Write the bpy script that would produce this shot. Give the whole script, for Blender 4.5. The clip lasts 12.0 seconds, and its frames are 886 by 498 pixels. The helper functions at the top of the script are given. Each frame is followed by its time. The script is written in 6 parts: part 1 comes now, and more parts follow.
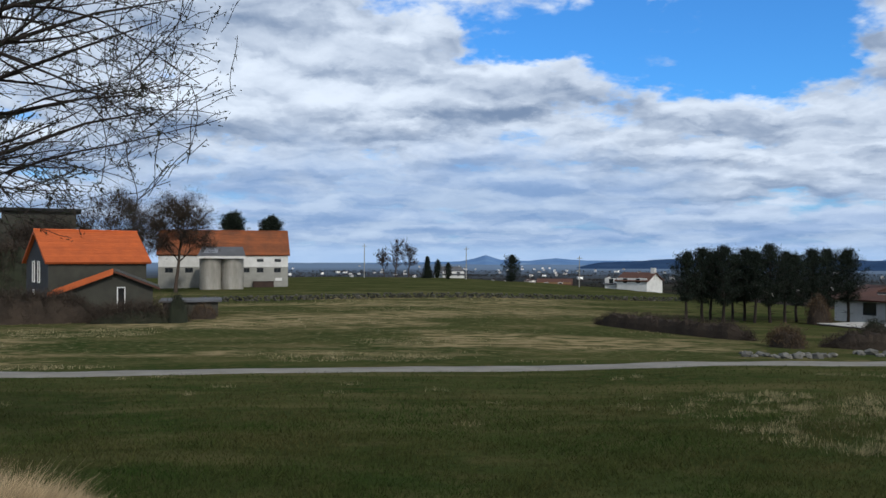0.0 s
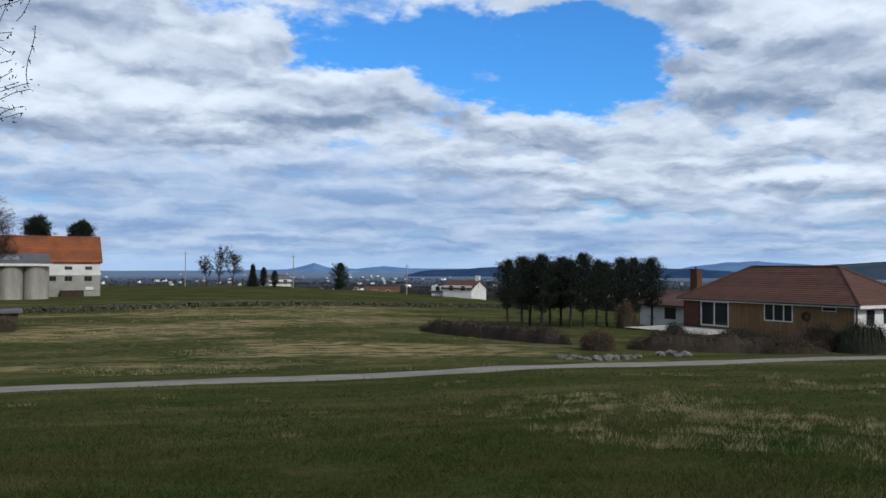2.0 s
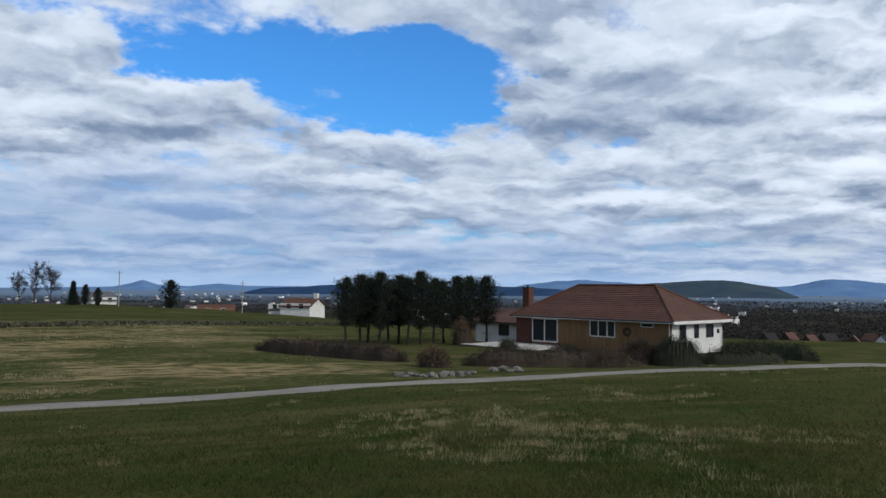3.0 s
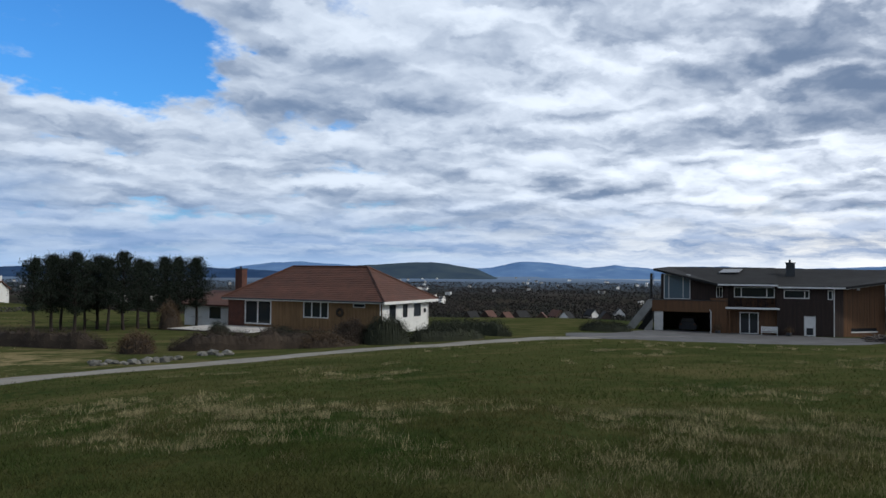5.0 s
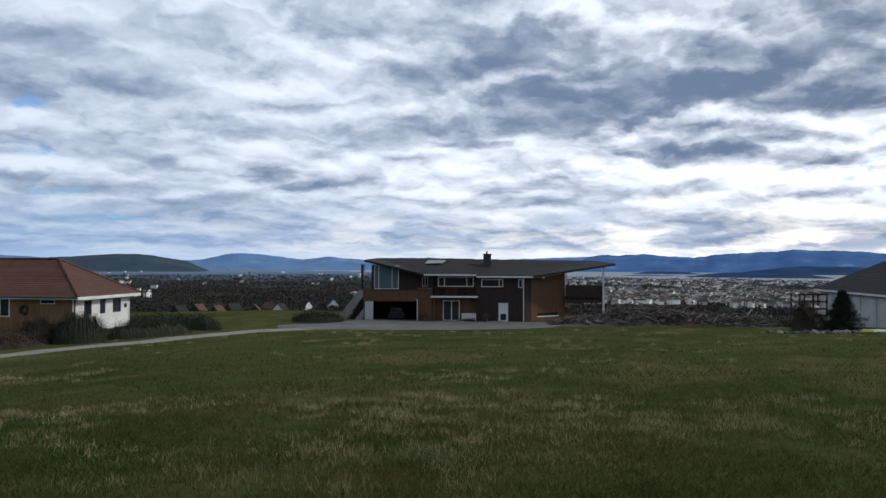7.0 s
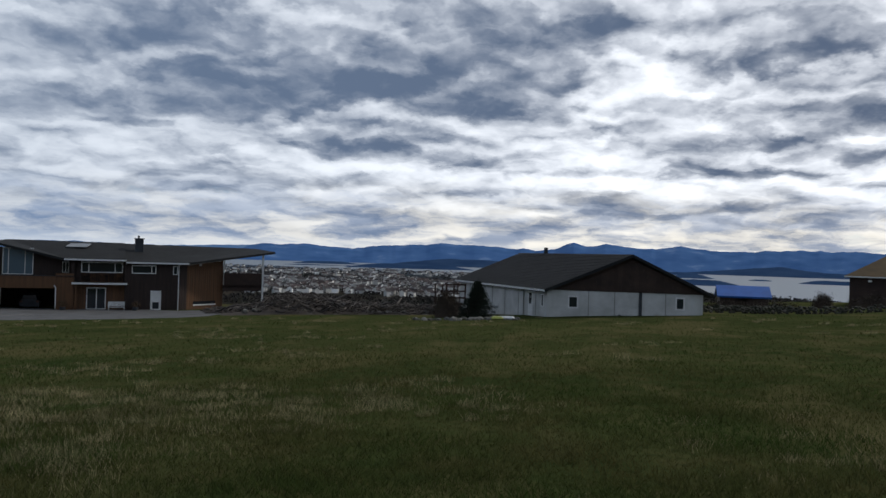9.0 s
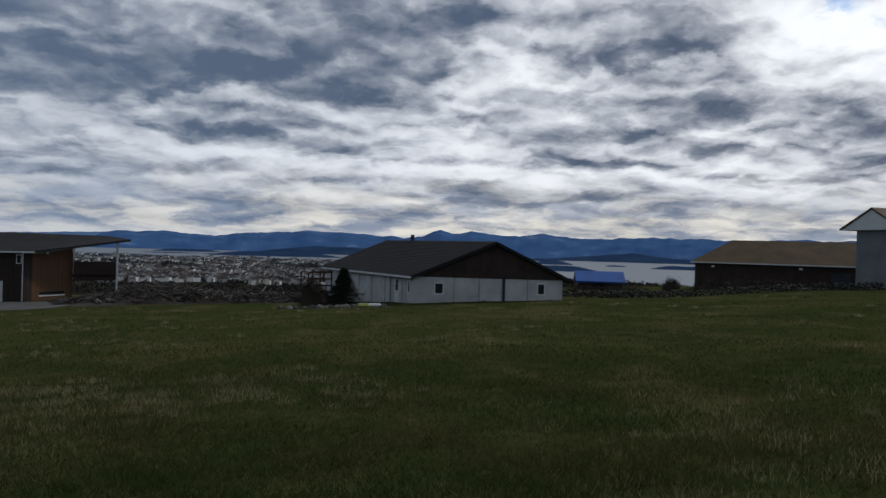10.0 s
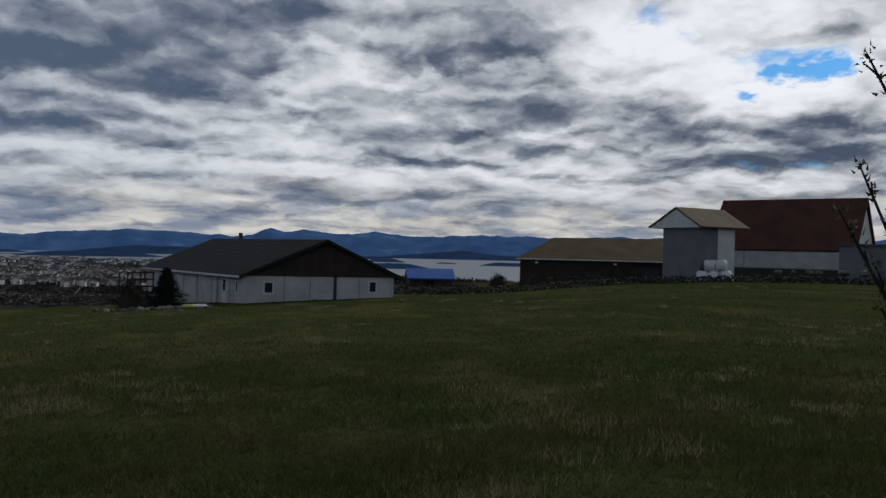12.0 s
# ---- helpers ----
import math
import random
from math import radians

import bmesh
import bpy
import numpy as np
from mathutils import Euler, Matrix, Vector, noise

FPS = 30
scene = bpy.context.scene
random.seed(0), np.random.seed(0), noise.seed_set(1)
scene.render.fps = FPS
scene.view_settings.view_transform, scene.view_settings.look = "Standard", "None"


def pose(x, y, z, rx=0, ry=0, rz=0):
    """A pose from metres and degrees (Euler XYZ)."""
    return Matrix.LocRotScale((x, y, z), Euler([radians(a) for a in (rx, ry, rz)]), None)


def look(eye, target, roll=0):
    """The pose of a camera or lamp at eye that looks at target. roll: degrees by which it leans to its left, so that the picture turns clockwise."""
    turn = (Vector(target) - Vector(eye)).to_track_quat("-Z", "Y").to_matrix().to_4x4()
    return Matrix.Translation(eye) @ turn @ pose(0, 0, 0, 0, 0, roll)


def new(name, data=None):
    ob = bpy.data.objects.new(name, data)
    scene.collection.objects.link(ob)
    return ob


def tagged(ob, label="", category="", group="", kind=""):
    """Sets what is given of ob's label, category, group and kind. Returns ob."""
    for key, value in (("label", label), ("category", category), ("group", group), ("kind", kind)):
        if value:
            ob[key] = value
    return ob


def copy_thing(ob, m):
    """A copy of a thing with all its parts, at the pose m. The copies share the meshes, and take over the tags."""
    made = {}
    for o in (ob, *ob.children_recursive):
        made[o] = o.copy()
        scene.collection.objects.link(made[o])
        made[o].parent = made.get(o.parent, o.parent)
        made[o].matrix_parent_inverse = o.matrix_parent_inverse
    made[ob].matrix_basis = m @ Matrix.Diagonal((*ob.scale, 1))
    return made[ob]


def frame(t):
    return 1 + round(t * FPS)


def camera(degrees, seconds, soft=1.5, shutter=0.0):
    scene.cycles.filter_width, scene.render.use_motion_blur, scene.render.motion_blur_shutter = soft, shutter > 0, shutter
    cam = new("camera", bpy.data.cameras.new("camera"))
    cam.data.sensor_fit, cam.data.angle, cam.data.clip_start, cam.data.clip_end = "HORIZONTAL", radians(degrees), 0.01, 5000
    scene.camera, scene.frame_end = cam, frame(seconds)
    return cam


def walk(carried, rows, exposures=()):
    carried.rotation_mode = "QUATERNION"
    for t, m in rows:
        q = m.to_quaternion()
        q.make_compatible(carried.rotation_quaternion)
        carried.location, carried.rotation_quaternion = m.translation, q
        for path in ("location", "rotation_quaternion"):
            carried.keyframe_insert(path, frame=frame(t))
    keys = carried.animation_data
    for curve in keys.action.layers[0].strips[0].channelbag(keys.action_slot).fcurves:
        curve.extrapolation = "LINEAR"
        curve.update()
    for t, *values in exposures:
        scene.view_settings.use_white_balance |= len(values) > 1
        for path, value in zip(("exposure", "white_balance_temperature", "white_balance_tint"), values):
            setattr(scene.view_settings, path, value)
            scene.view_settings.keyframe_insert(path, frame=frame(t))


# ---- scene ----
cam = camera(56.9, 12.0)
EXPOSURES = [(0, 0.0), (2.5, 0.0), (3, -0.08), (5.5, -0.05), (8.5, -0.19), (9.0, -0.48), (9.5, -0.55), (10.5, -1.08), (12, -1.08)]
EYE, ARM = 1.6, 0.5
# seconds, yaw, pitch, roll; the camera is held at arm's length and swings round the body
ROWS = [
    (0, 0.00, 0.60, -0.20),
    (0.5, -0.86, 0.79, -0.22),
    (1, -3.63, 0.88, -0.20),
    (1.5, -7.74, 1.00, -0.27),
    (2, -11.96, 1.20, -0.26),
    (2.5, -16.89, 1.75, -0.38),
    (3, -23.15, 2.51, -0.43),
    (5, -42.82, 1.37, -0.48),
    (5.5, -47.58, 0.90, -0.37),
    (6, -52.11, 0.70, -0.09),
    (6.5, -57.14, 0.75, -0.10),
    (8.5, -80.29, 0.89, -1.28),
    (9, -85.99, 0.50, -1.71),
    (9.5, -90.87, 0.11, -1.57),
    (10, -95.25, -0.13, -1.60),
    (10.5, -98.94, -0.28, -1.48),
    (11, -102.26, -0.26, -1.32),
    (11.5, -104.92, -0.17, -1.24),
    (12, -106.94, 0.02, -1.29),
]


def held(yaw, pitch, roll):
    a = radians(-yaw)
    return pose(ARM * math.sin(a), ARM * (math.cos(a) - 1), EYE, 90 + pitch, roll, yaw)


walk(cam, [(t, held(*r)) for t, *r in ROWS], EXPOSURES)

# ---- light ----
SUN_AZ, SUN_EL = 150.0, 38.0


def toward(az, el):
    a, e = radians(az), radians(el)
    return Vector((math.sin(a) * math.cos(e), math.cos(a) * math.cos(e), math.sin(e)))


def build_world():
    world = bpy.data.worlds.new("sky")
    scene.world = world
    world.use_nodes = True
    nt = world.node_tree
    nt.nodes.clear()
    N, L = nt.nodes.new, nt.links.new

    def math_node(op, a, b=None, clamp=False):
        n = N("ShaderNodeMath")
        n.operation, n.use_clamp = op, clamp
        for i, v in enumerate((a, b)):
            if v is None:
                continue
            if isinstance(v, (int, float)):
                n.inputs[i].default_value = v
            else:
                L(v, n.inputs[i])
        return n.outputs[0]

    def mix(fac, a, b, blend="MIX"):
        n = N("ShaderNodeMix")
        n.data_type, n.blend_type = "RGBA", blend
        for i, v in ((0, fac), (6, a), (7, b)):
            if isinstance(v, (int, float)):
                n.inputs[i].default_value = v
            elif isinstance(v, tuple):
                n.inputs[i].default_value = (*v, 1)
            else:
                L(v, n.inputs[i])
        return n.outputs[2]

    def ramp(v, lo, hi, a=0.0, b=1.0):
        n = N("ShaderNodeMapRange")
        n.interpolation_type = "SMOOTHSTEP"
        L(v, n.inputs[0])
        for i, k in zip((1, 2, 3, 4), (lo, hi, a, b)):
            n.inputs[i].default_value = k
        return n.outputs[0]

    sky = N("ShaderNodeTexSky")
    sky.sky_type, sky.sun_disc = "NISHITA", False
    sky.sun_elevation, sky.sun_rotation = radians(SUN_EL), radians(SUN_AZ)
    coord = N("ShaderNodeTexCoord")
    split = N("ShaderNodeSeparateXYZ")
    L(coord.outputs["Generated"], split.inputs[0])
    x, y, z = split.outputs
    # the cloud layer as a level sheet seen from below, and a rounder one for the heads that rise from it
    def sheet(lift):
        up = math_node("ADD", math_node("MAXIMUM", z, 0.0), lift)
        p = N("ShaderNodeCombineXYZ")
        L(math_node("DIVIDE", x, up), p.inputs[0])
        L(math_node("DIVIDE", y, up), p.inputs[1])
        return p.outputs[0]

    heads = sheet(0.34)
    bent = N("ShaderNodeTexNoise")
    bent.inputs["Scale"].default_value, bent.inputs["Detail"].default_value, bent.inputs["Roughness"].default_value = 5.0, 5, 0.6
    L(heads, bent.inputs["Vector"])
    warp = N("ShaderNodeVectorMath")
    warp.operation = "MULTIPLY_ADD"
    L(bent.outputs["Color"], warp.inputs[0])
    warp.inputs[1].default_value = (0.55, 0.55, 0.0)
    L(sheet(0.15), warp.inputs[2])
    level = warp.outputs[0]
    ragged = N("ShaderNodeSeparateColor")
    torn = N("ShaderNodeTexNoise")
    torn.inputs["Scale"].default_value, torn.inputs["Detail"].default_value, torn.inputs["Roughness"].default_value = 3.2, 5, 0.62
    L(heads, torn.inputs["Vector"])
    L(torn.outputs["Color"], ragged.inputs[0])
    az = math_node("MULTIPLY", math_node("ARCTAN2", x, y), 57.2958)
    el = math_node("MULTIPLY", math_node("ARCSINE", z), 57.2958)
    torn_az = math_node("ADD", az, math_node("MULTIPLY", math_node("SUBTRACT", ragged.outputs[0], 0.5), 22.0))
    torn_el = math_node("ADD", el, math_node("MULTIPLY", math_node("SUBTRACT", ragged.outputs[1], 0.5), 9.0))

    def placed(offset, k, on):
        m = N("ShaderNodeMapping")
        m.inputs[1].default_value = offset
        m.inputs[3].default_value = (k, k, 1)
        L(on, m.inputs[0])
        return m.outputs[0]

    def fbm(offset, scale, detail, rough, k=1.0, on=level):
        n = N("ShaderNodeTexNoise")
        n.inputs["Scale"].default_value, n.inputs["Detail"].default_value, n.inputs["Roughness"].default_value = scale, detail, rough
        L(placed(offset, k, on), n.inputs["Vector"])
        return n.outputs[0]

    def puffs(offset, scale, k=1.0):
        """Rounded heads of cumulus."""
        wob = N("ShaderNodeVectorMath")
        wob.operation = "MULTIPLY_ADD"
        c = N("ShaderNodeTexNoise")
        c.inputs["Scale"].default_value, c.inputs["Detail"].default_value = scale * 1.6, 2
        v = placed(offset, k, heads)
        L(v, c.inputs["Vector"])
        L(c.outputs["Color"], wob.inputs[0])
        wob.inputs[1].default_value = (0.5 / scale,) * 3
        L(v, wob.inputs[2])
        n = N("ShaderNodeTexVoronoi")
        n.feature = "SMOOTH_F1"
        n.inputs["Scale"].default_value, n.inputs["Smoothness"].default_value = scale, 0.35
        n.inputs["Detail"].default_value, n.inputs["Roughness"].default_value = 2.0, 0.45
        n.normalize = True
        L(wob.outputs[0], n.inputs["Vector"])
        return math_node("SUBTRACT", 1.0, n.outputs["Distance"])

    def clouds(k):
        """Large masses carrying rounded heads; k draws the pattern towards the zenith."""
        big = fbm(CLOUD_SHIFT, CLOUD_SCALE, 4, 0.5, k)
        head = puffs((7.7, 1.1, 0), 6.5, k)
        return math_node("ADD", math_node("MULTIPLY", big, 0.72), math_node("MULTIPLY", head, 0.24))

    def patch(a, e, ra, re, inner=0.25):
        """One over a wide part of the sky round a bearing and height, fading to nothing."""
        u = math_node("DIVIDE", math_node("SUBTRACT", torn_az, a), ra)
        v = math_node("DIVIDE", math_node("SUBTRACT", torn_el, e), re)
        return ramp(math_node("SQRT", math_node("ADD", math_node("MULTIPLY", u, u), math_node("MULTIPLY", v, v))), 1.0, inner)

    def total(rows):
        out = None
        for a, e, ra, re, amount in rows:
            v = math_node("MULTIPLY", patch(a, e, ra, re), amount)
            out = v if out is None else math_node("ADD", out, v)
        return out

    here, above = clouds(1.0), clouds(0.965)
    fine = fbm((4.4, 9.1, 0), 9.0, 6, 0.62, 1.0, heads)
    wisp = math_node("MULTIPLY", math_node("SUBTRACT", fine, 0.5), 0.24)
    # where the cover breaks and where it is thick
    cover_shift = total(CLOUD_COVER)
    body = math_node("ADD", math_node("ADD", here, wisp), cover_shift)
    cover = ramp(body, 0.345, 0.485)
    # heads catch the light, bases lie in shade
    light = math_node("ADD", math_node("MULTIPLY", math_node("SUBTRACT", here, above), 5.2), 0.45)
    light = math_node("SUBTRACT", light, math_node("MULTIPLY", ramp(here, 0.46, 0.66), 0.30))
    light = math_node("ADD", light, math_node("MULTIPLY", wisp, 1.7))
    mass = fbm((1.3, 5.2, 0), 0.62, 3, 0.5)
    light = math_node("ADD", light, math_node("MULTIPLY", math_node("SUBTRACT", mass, 0.50), 1.0))
    light = math_node("ADD", light, total(CLOUD_LIGHT))
    light = math_node("ADD", light, math_node("MULTIPLY", ramp(body, 0.50, 0.40), 0.22))
    light = ramp(light, -0.42, 1.04)
    toward_sun = math_node("MULTIPLY", ramp(az, 28.0, 132.0), ramp(az, 235.0, 180.0))
    cloud = mix(light, mix(toward_sun, (0.20, 0.285, 0.44), (0.135, 0.185, 0.29)), mix(toward_sun, (0.79, 0.89, 1.03), (1.8, 1.86, 1.96)))
    # the cover overhead and behind is heavy
    cloud = mix(ramp(z, 0.42, 0.75, 0.0, 0.75), cloud, (0.16, 0.18, 0.22))
    clear_sky = mix(1.0, mix(1.0, sky.outputs[0], (0.085, 0.085, 0.085), "MULTIPLY"), (0.44, 1.22, 2.1), "MULTIPLY")
    col = mix(cover, clear_sky, cloud)
    # far flat banks of cloud and air near the horizon
    bright_side = ramp(az, 25.0, 105.0)
    streak = fbm((3.1, 1.7, 0), 1.9, 5, 0.58)
    bank = mix(ramp(streak, 0.36, 0.66), mix(bright_side, (0.23, 0.38, 0.66), (0.27, 0.35, 0.52)), mix(bright_side, (0.46, 0.60, 0.82), (1.5, 1.42, 1.25)))
    veil = math_node("MULTIPLY", patch(-2, 2.0, 34, 7.5, 0.35), 0.80)
    col = mix(math_node("MAXIMUM", math_node("MULTIPLY", ramp(el, 6.0, 1.0), 0.85), veil), col, bank)
    col = mix(math_node("MULTIPLY", ramp(el, 1.3, 0.1), 0.75), col, mix(bright_side, (0.42, 0.60, 0.88), (1.45, 1.42, 1.33)))
    out = N("ShaderNodeOutputWorld")
    bg = N("ShaderNodeBackground")
    bg.inputs[1].default_value = 1.0
    L(col, bg.inputs[0])
    L(bg.outputs[0], out.inputs[0])


# bearing, height, half width, half height in degrees, and how much thicker or lighter
CLOUD_COVER = [
    (-15, 15, 17, 9, 0.14), (1, 11, 13, 3.2, 0.16), (60, 12, 26, 16, 0.12), (95, 10, 34, 16, 0.13), (118, 7, 16, 5, 0.14), (38, 13, 10, 6, 0.10),
    (14, 14, 20, 5.5, -0.25), (25, 15, 9, 4.5, -0.15), (-5, 16.8, 7, 1.6, -0.16), (130, 12, 5, 1.3, -0.17), (65, 16.8, 4, 1.0, -0.20),
]
CLOUD_LIGHT = [
    (-10, 13.5, 14, 5, 0.28), (0, 9.0, 11, 1.5, -0.42), (34, 9.5, 12, 4, -0.14), (66, 12, 12, 5, -0.22),
    (88, 12.5, 15, 5, -0.36), (76, 8.8, 11, 3, -0.24), (100, 12.5, 5.5, 4.5, 0.30), (111, 10.5, 8, 4, -0.22), (126, 14, 14, 6.5, 0.52), (128, 7, 14, 2.8, -0.34),
]
CLOUD_SHIFT, CLOUD_SCALE = (0.4, 2.2, 0.0), 1.7
build_world()
sun = new("sun", bpy.data.lights.new("sun", "SUN"))
sun.data.energy, sun.data.angle, sun.data.color = 2.0, radians(4.0), (1.0, 0.95, 0.86)
sun.matrix_world = look(toward(SUN_AZ, SUN_EL) * 100, (0, 0, 0))

# ---- materials ----
def material(name, base, second=None, scale=4.0, rough=0.8, metal=0.0, bump=0.15, fine=60.0, spec=0.3, random_amount=0.0, island=False, stretch=(1, 1, 1), world_space=False):
    """A surface with two scales of variation and a fine relief."""
    m = bpy.data.materials.new(name)
    m.use_nodes = True
    nt = m.node_tree
    N, L = nt.nodes.new, nt.links.new
    b = nt.nodes["Principled BSDF"]
    b.inputs["Roughness"].default_value, b.inputs["Metallic"].default_value = rough, metal
    b.inputs["Specular IOR Level"].default_value = spec
    second = second or tuple(c * 0.72 for c in base)
    co = N("ShaderNodeTexCoord")
    mp = N("ShaderNodeMapping")
    mp.inputs[3].default_value = stretch
    if world_space:
        g = N("ShaderNodeNewGeometry")
        L(g.outputs["Position"], mp.inputs[0])
    else:
        L(co.outputs["Object"], mp.inputs[0])

    def noise_at(s, detail=5):
        n = N("ShaderNodeTexNoise")
        n.inputs["Scale"].default_value, n.inputs["Detail"].default_value, n.inputs["Roughness"].default_value = s, detail, 0.6
        L(mp.outputs[0], n.inputs["Vector"])
        return n.outputs[0]

    def mix(fac, a, c, blend="MIX"):
        n = N("ShaderNodeMix")
        n.data_type, n.blend_type = "RGBA", blend
        for i, v in ((0, fac), (6, a), (7, c)):
            if isinstance(v, float):
                n.inputs[i].default_value = v
            elif isinstance(v, tuple):
                n.inputs[i].default_value = (*v, 1)
            else:
                L(v, n.inputs[i])
        return n.outputs[2]

    def spread(v, lo, hi):
        n = N("ShaderNodeMapRange")
        L(v, n.inputs[0])
        n.inputs[1].default_value, n.inputs[2].default_value = lo, hi
        return n.outputs[0]

    small = noise_at(fine, 4)
    col = mix(spread(noise_at(scale), 0.35, 0.65), base, second)
    col = mix(spread(small, 0.3, 0.7), mix(1.0, col, (0.86, 0.86, 0.86), "MULTIPLY"), col)
    if random_amount:
        if island:
            r = N("ShaderNodeNewGeometry").outputs["Random Per Island"]
        else:
            r = N("ShaderNodeObjectInfo").outputs["Random"]
        h = N("ShaderNodeHueSaturation")
        rr = N("ShaderNodeMapRange")
        L(r, rr.inputs[0])
        rr.inputs[3].default_value, rr.inputs[4].default_value = 1 - random_amount, 1 + random_amount
        L(rr.outputs[0], h.inputs["Value"])
        L(col, h.inputs["Color"])
        col = h.outputs[0]
    L(col, b.inputs["Base Color"])
    if bump:
        bp = N("ShaderNodeBump")
        bp.inputs["Strength"].default_value, bp.inputs["Distance"].default_value = bump, 0.02
        L(small, bp.inputs["Height"])
        L(bp.outputs[0], b.inputs["Normal"])
    return m


def glass_material(name, tint=(0.02, 0.025, 0.03)):
    m = bpy.data.materials.new(name)
    m.use_nodes = True
    b = m.node_tree.nodes["Principled BSDF"]
    b.inputs["Base Color"].default_value = (*tint, 1)
    b.inputs["Roughness"].default_value = 0.04
    b.inputs["Specular IOR Level"].default_value = 0.6
    return m


WHITE = material("white_paint", (0.74, 0.74, 0.72), (0.64, 0.64, 0.62), 1.5, 0.6)
WHITE_RENDER = material("white_render", (0.72, 0.72, 0.70), (0.60, 0.60, 0.58), 0.8, 0.85, bump=0.3, fine=25)
CONCRETE = material("pale_concrete", (0.60, 0.60, 0.58), (0.44, 0.44, 0.42), 0.7, 0.9, bump=0.3, fine=18)
SILO_CONCRETE = material("silo_concrete", (0.40, 0.385, 0.35), (0.25, 0.24, 0.21), 0.8, 0.9, bump=0.3, fine=14, stretch=(1, 1, 0.25))
GREY_WALL = material("grey_plaster", (0.34, 0.34, 0.31), (0.26, 0.26, 0.24), 0.9, 0.9)
ORANGE_TILE = material("orange_roof_tile", (0.54, 0.125, 0.035), (0.43, 0.10, 0.03), 1.2, 0.75, random_amount=0.08)
OLD_TILE = material("weathered_orange_tile", (0.30, 0.095, 0.035), (0.17, 0.065, 0.033), 0.5, 0.85, random_amount=0.12)
BROWN_TILE = material("brown_roof_tile", (0.115, 0.050, 0.033), (0.080, 0.037, 0.026), 1.0, 0.7, random_amount=0.12)
DARK_FELT = material("dark_roof_felt", (0.022, 0.023, 0.024), (0.014, 0.0145, 0.0155), 0.7, 0.85)
RUST_ROOF = material("rusty_brown_roof", (0.10, 0.035, 0.02), (0.06, 0.024, 0.016), 0.6, 0.8)
OCHRE_ROOF = material("ochre_sheet_roof", (0.125, 0.082, 0.036), (0.075, 0.05, 0.025), 0.5, 0.8)
BLUE_ROOF = material("blue_sheet_roof", (0.03, 0.13, 0.46), (0.025, 0.10, 0.36), 0.8, 0.5)
PINE_BOARD = material("golden_brown_boards", (0.23, 0.135, 0.062), (0.16, 0.092, 0.045), 1.2, 0.7, random_amount=0.12, stretch=(4, 4, 0.4))
DARK_BOARD = material("dark_stained_boards", (0.042, 0.026, 0.021), (0.026, 0.018, 0.015), 1.2, 0.75, random_amount=0.15, stretch=(4, 4, 0.4))
AMBER_BOARD = material("amber_brown_boards", (0.135, 0.066, 0.030), (0.098, 0.050, 0.024), 1.0, 0.7, random_amount=0.1, stretch=(4, 4, 0.4))
BROWN_GABLE = material("brown_gable_boards", (0.055, 0.034, 0.026), (0.036, 0.024, 0.02), 1.2, 0.8, random_amount=0.12)
CHARCOAL = material("charcoal_boards", (0.05, 0.055, 0.062), (0.035, 0.038, 0.044), 1.0, 0.75)
OLIVE_WALL = material("olive_grey_boards", (0.058, 0.058, 0.046), (0.04, 0.04, 0.033), 0.8, 0.85)
BRICK = material("dark_red_brick", (0.12, 0.05, 0.035), (0.08, 0.036, 0.028), 2.0, 0.85, bump=0.4, fine=20)
CORRUGATED = material("grey_corrugated_sheet", (0.20, 0.21, 0.22), (0.15, 0.155, 0.165), 0.8, 0.6, bump=0.1)
SLATE_SHEET = material("grey_slate_sheet", (0.12, 0.125, 0.135), (0.09, 0.092, 0.10), 0.8, 0.7)
TERRACE = material("pale_terrace_boards", (0.62, 0.60, 0.56), (0.50, 0.48, 0.45), 1.4, 0.8, random_amount=0.08)
STONE = material("grey_field_stone", (0.095, 0.09, 0.075), (0.035, 0.038, 0.026), 2.2, 0.9, bump=0.5, fine=20, random_amount=0.35, island=True)
PALE_STONE = material("pale_garden_stone", (0.19, 0.185, 0.165), (0.09, 0.09, 0.08), 1.8, 0.9, bump=0.5, fine=14, random_amount=0.25)
GRAVEL = material("grey_gravel", (0.27, 0.255, 0.225), (0.19, 0.18, 0.155), 0.6, 0.95, bump=0.6, fine=22, world_space=True)
FORECOURT = material("worn_grey_hardstanding", (0.135, 0.135, 0.14), (0.085, 0.085, 0.085), 0.5, 0.95, bump=0.5, fine=14, world_space=True)
BARK = material("grey_brown_bark", (0.075, 0.055, 0.042), (0.045, 0.034, 0.027), 3.0, 0.95, bump=0.4)
TWIG = material("dark_twig", (0.034, 0.026, 0.021), (0.022, 0.017, 0.015), 3.0, 0.95, bump=0)
NEEDLE = material("dark_pine_needles", (0.013, 0.022, 0.013), (0.008, 0.014, 0.009), 0.8, 0.95, bump=0, random_amount=0.4, island=True)
HEDGE_TWIG = material("bare_hedge_twigs", (0.062, 0.046, 0.034), (0.034, 0.026, 0.020), 0.8, 0.95, bump=0, random_amount=0.4, island=True)
HEDGE_LEAF = material("dark_hedge_leaves", (0.028, 0.034, 0.018), (0.018, 0.022, 0.013), 0.8, 0.85, bump=0, random_amount=0.4, island=True)
RUSSET = material("russet_dry_shrub", (0.11, 0.072, 0.042), (0.075, 0.05, 0.031), 0.8, 0.95, bump=0, random_amount=0.35, island=True)
BUD = material("young_olive_leaf", (0.10, 0.11, 0.035), (0.07, 0.08, 0.025), 0.8, 0.7, bump=0, random_amount=0.3, island=True)
GLASS = glass_material("window_glass")
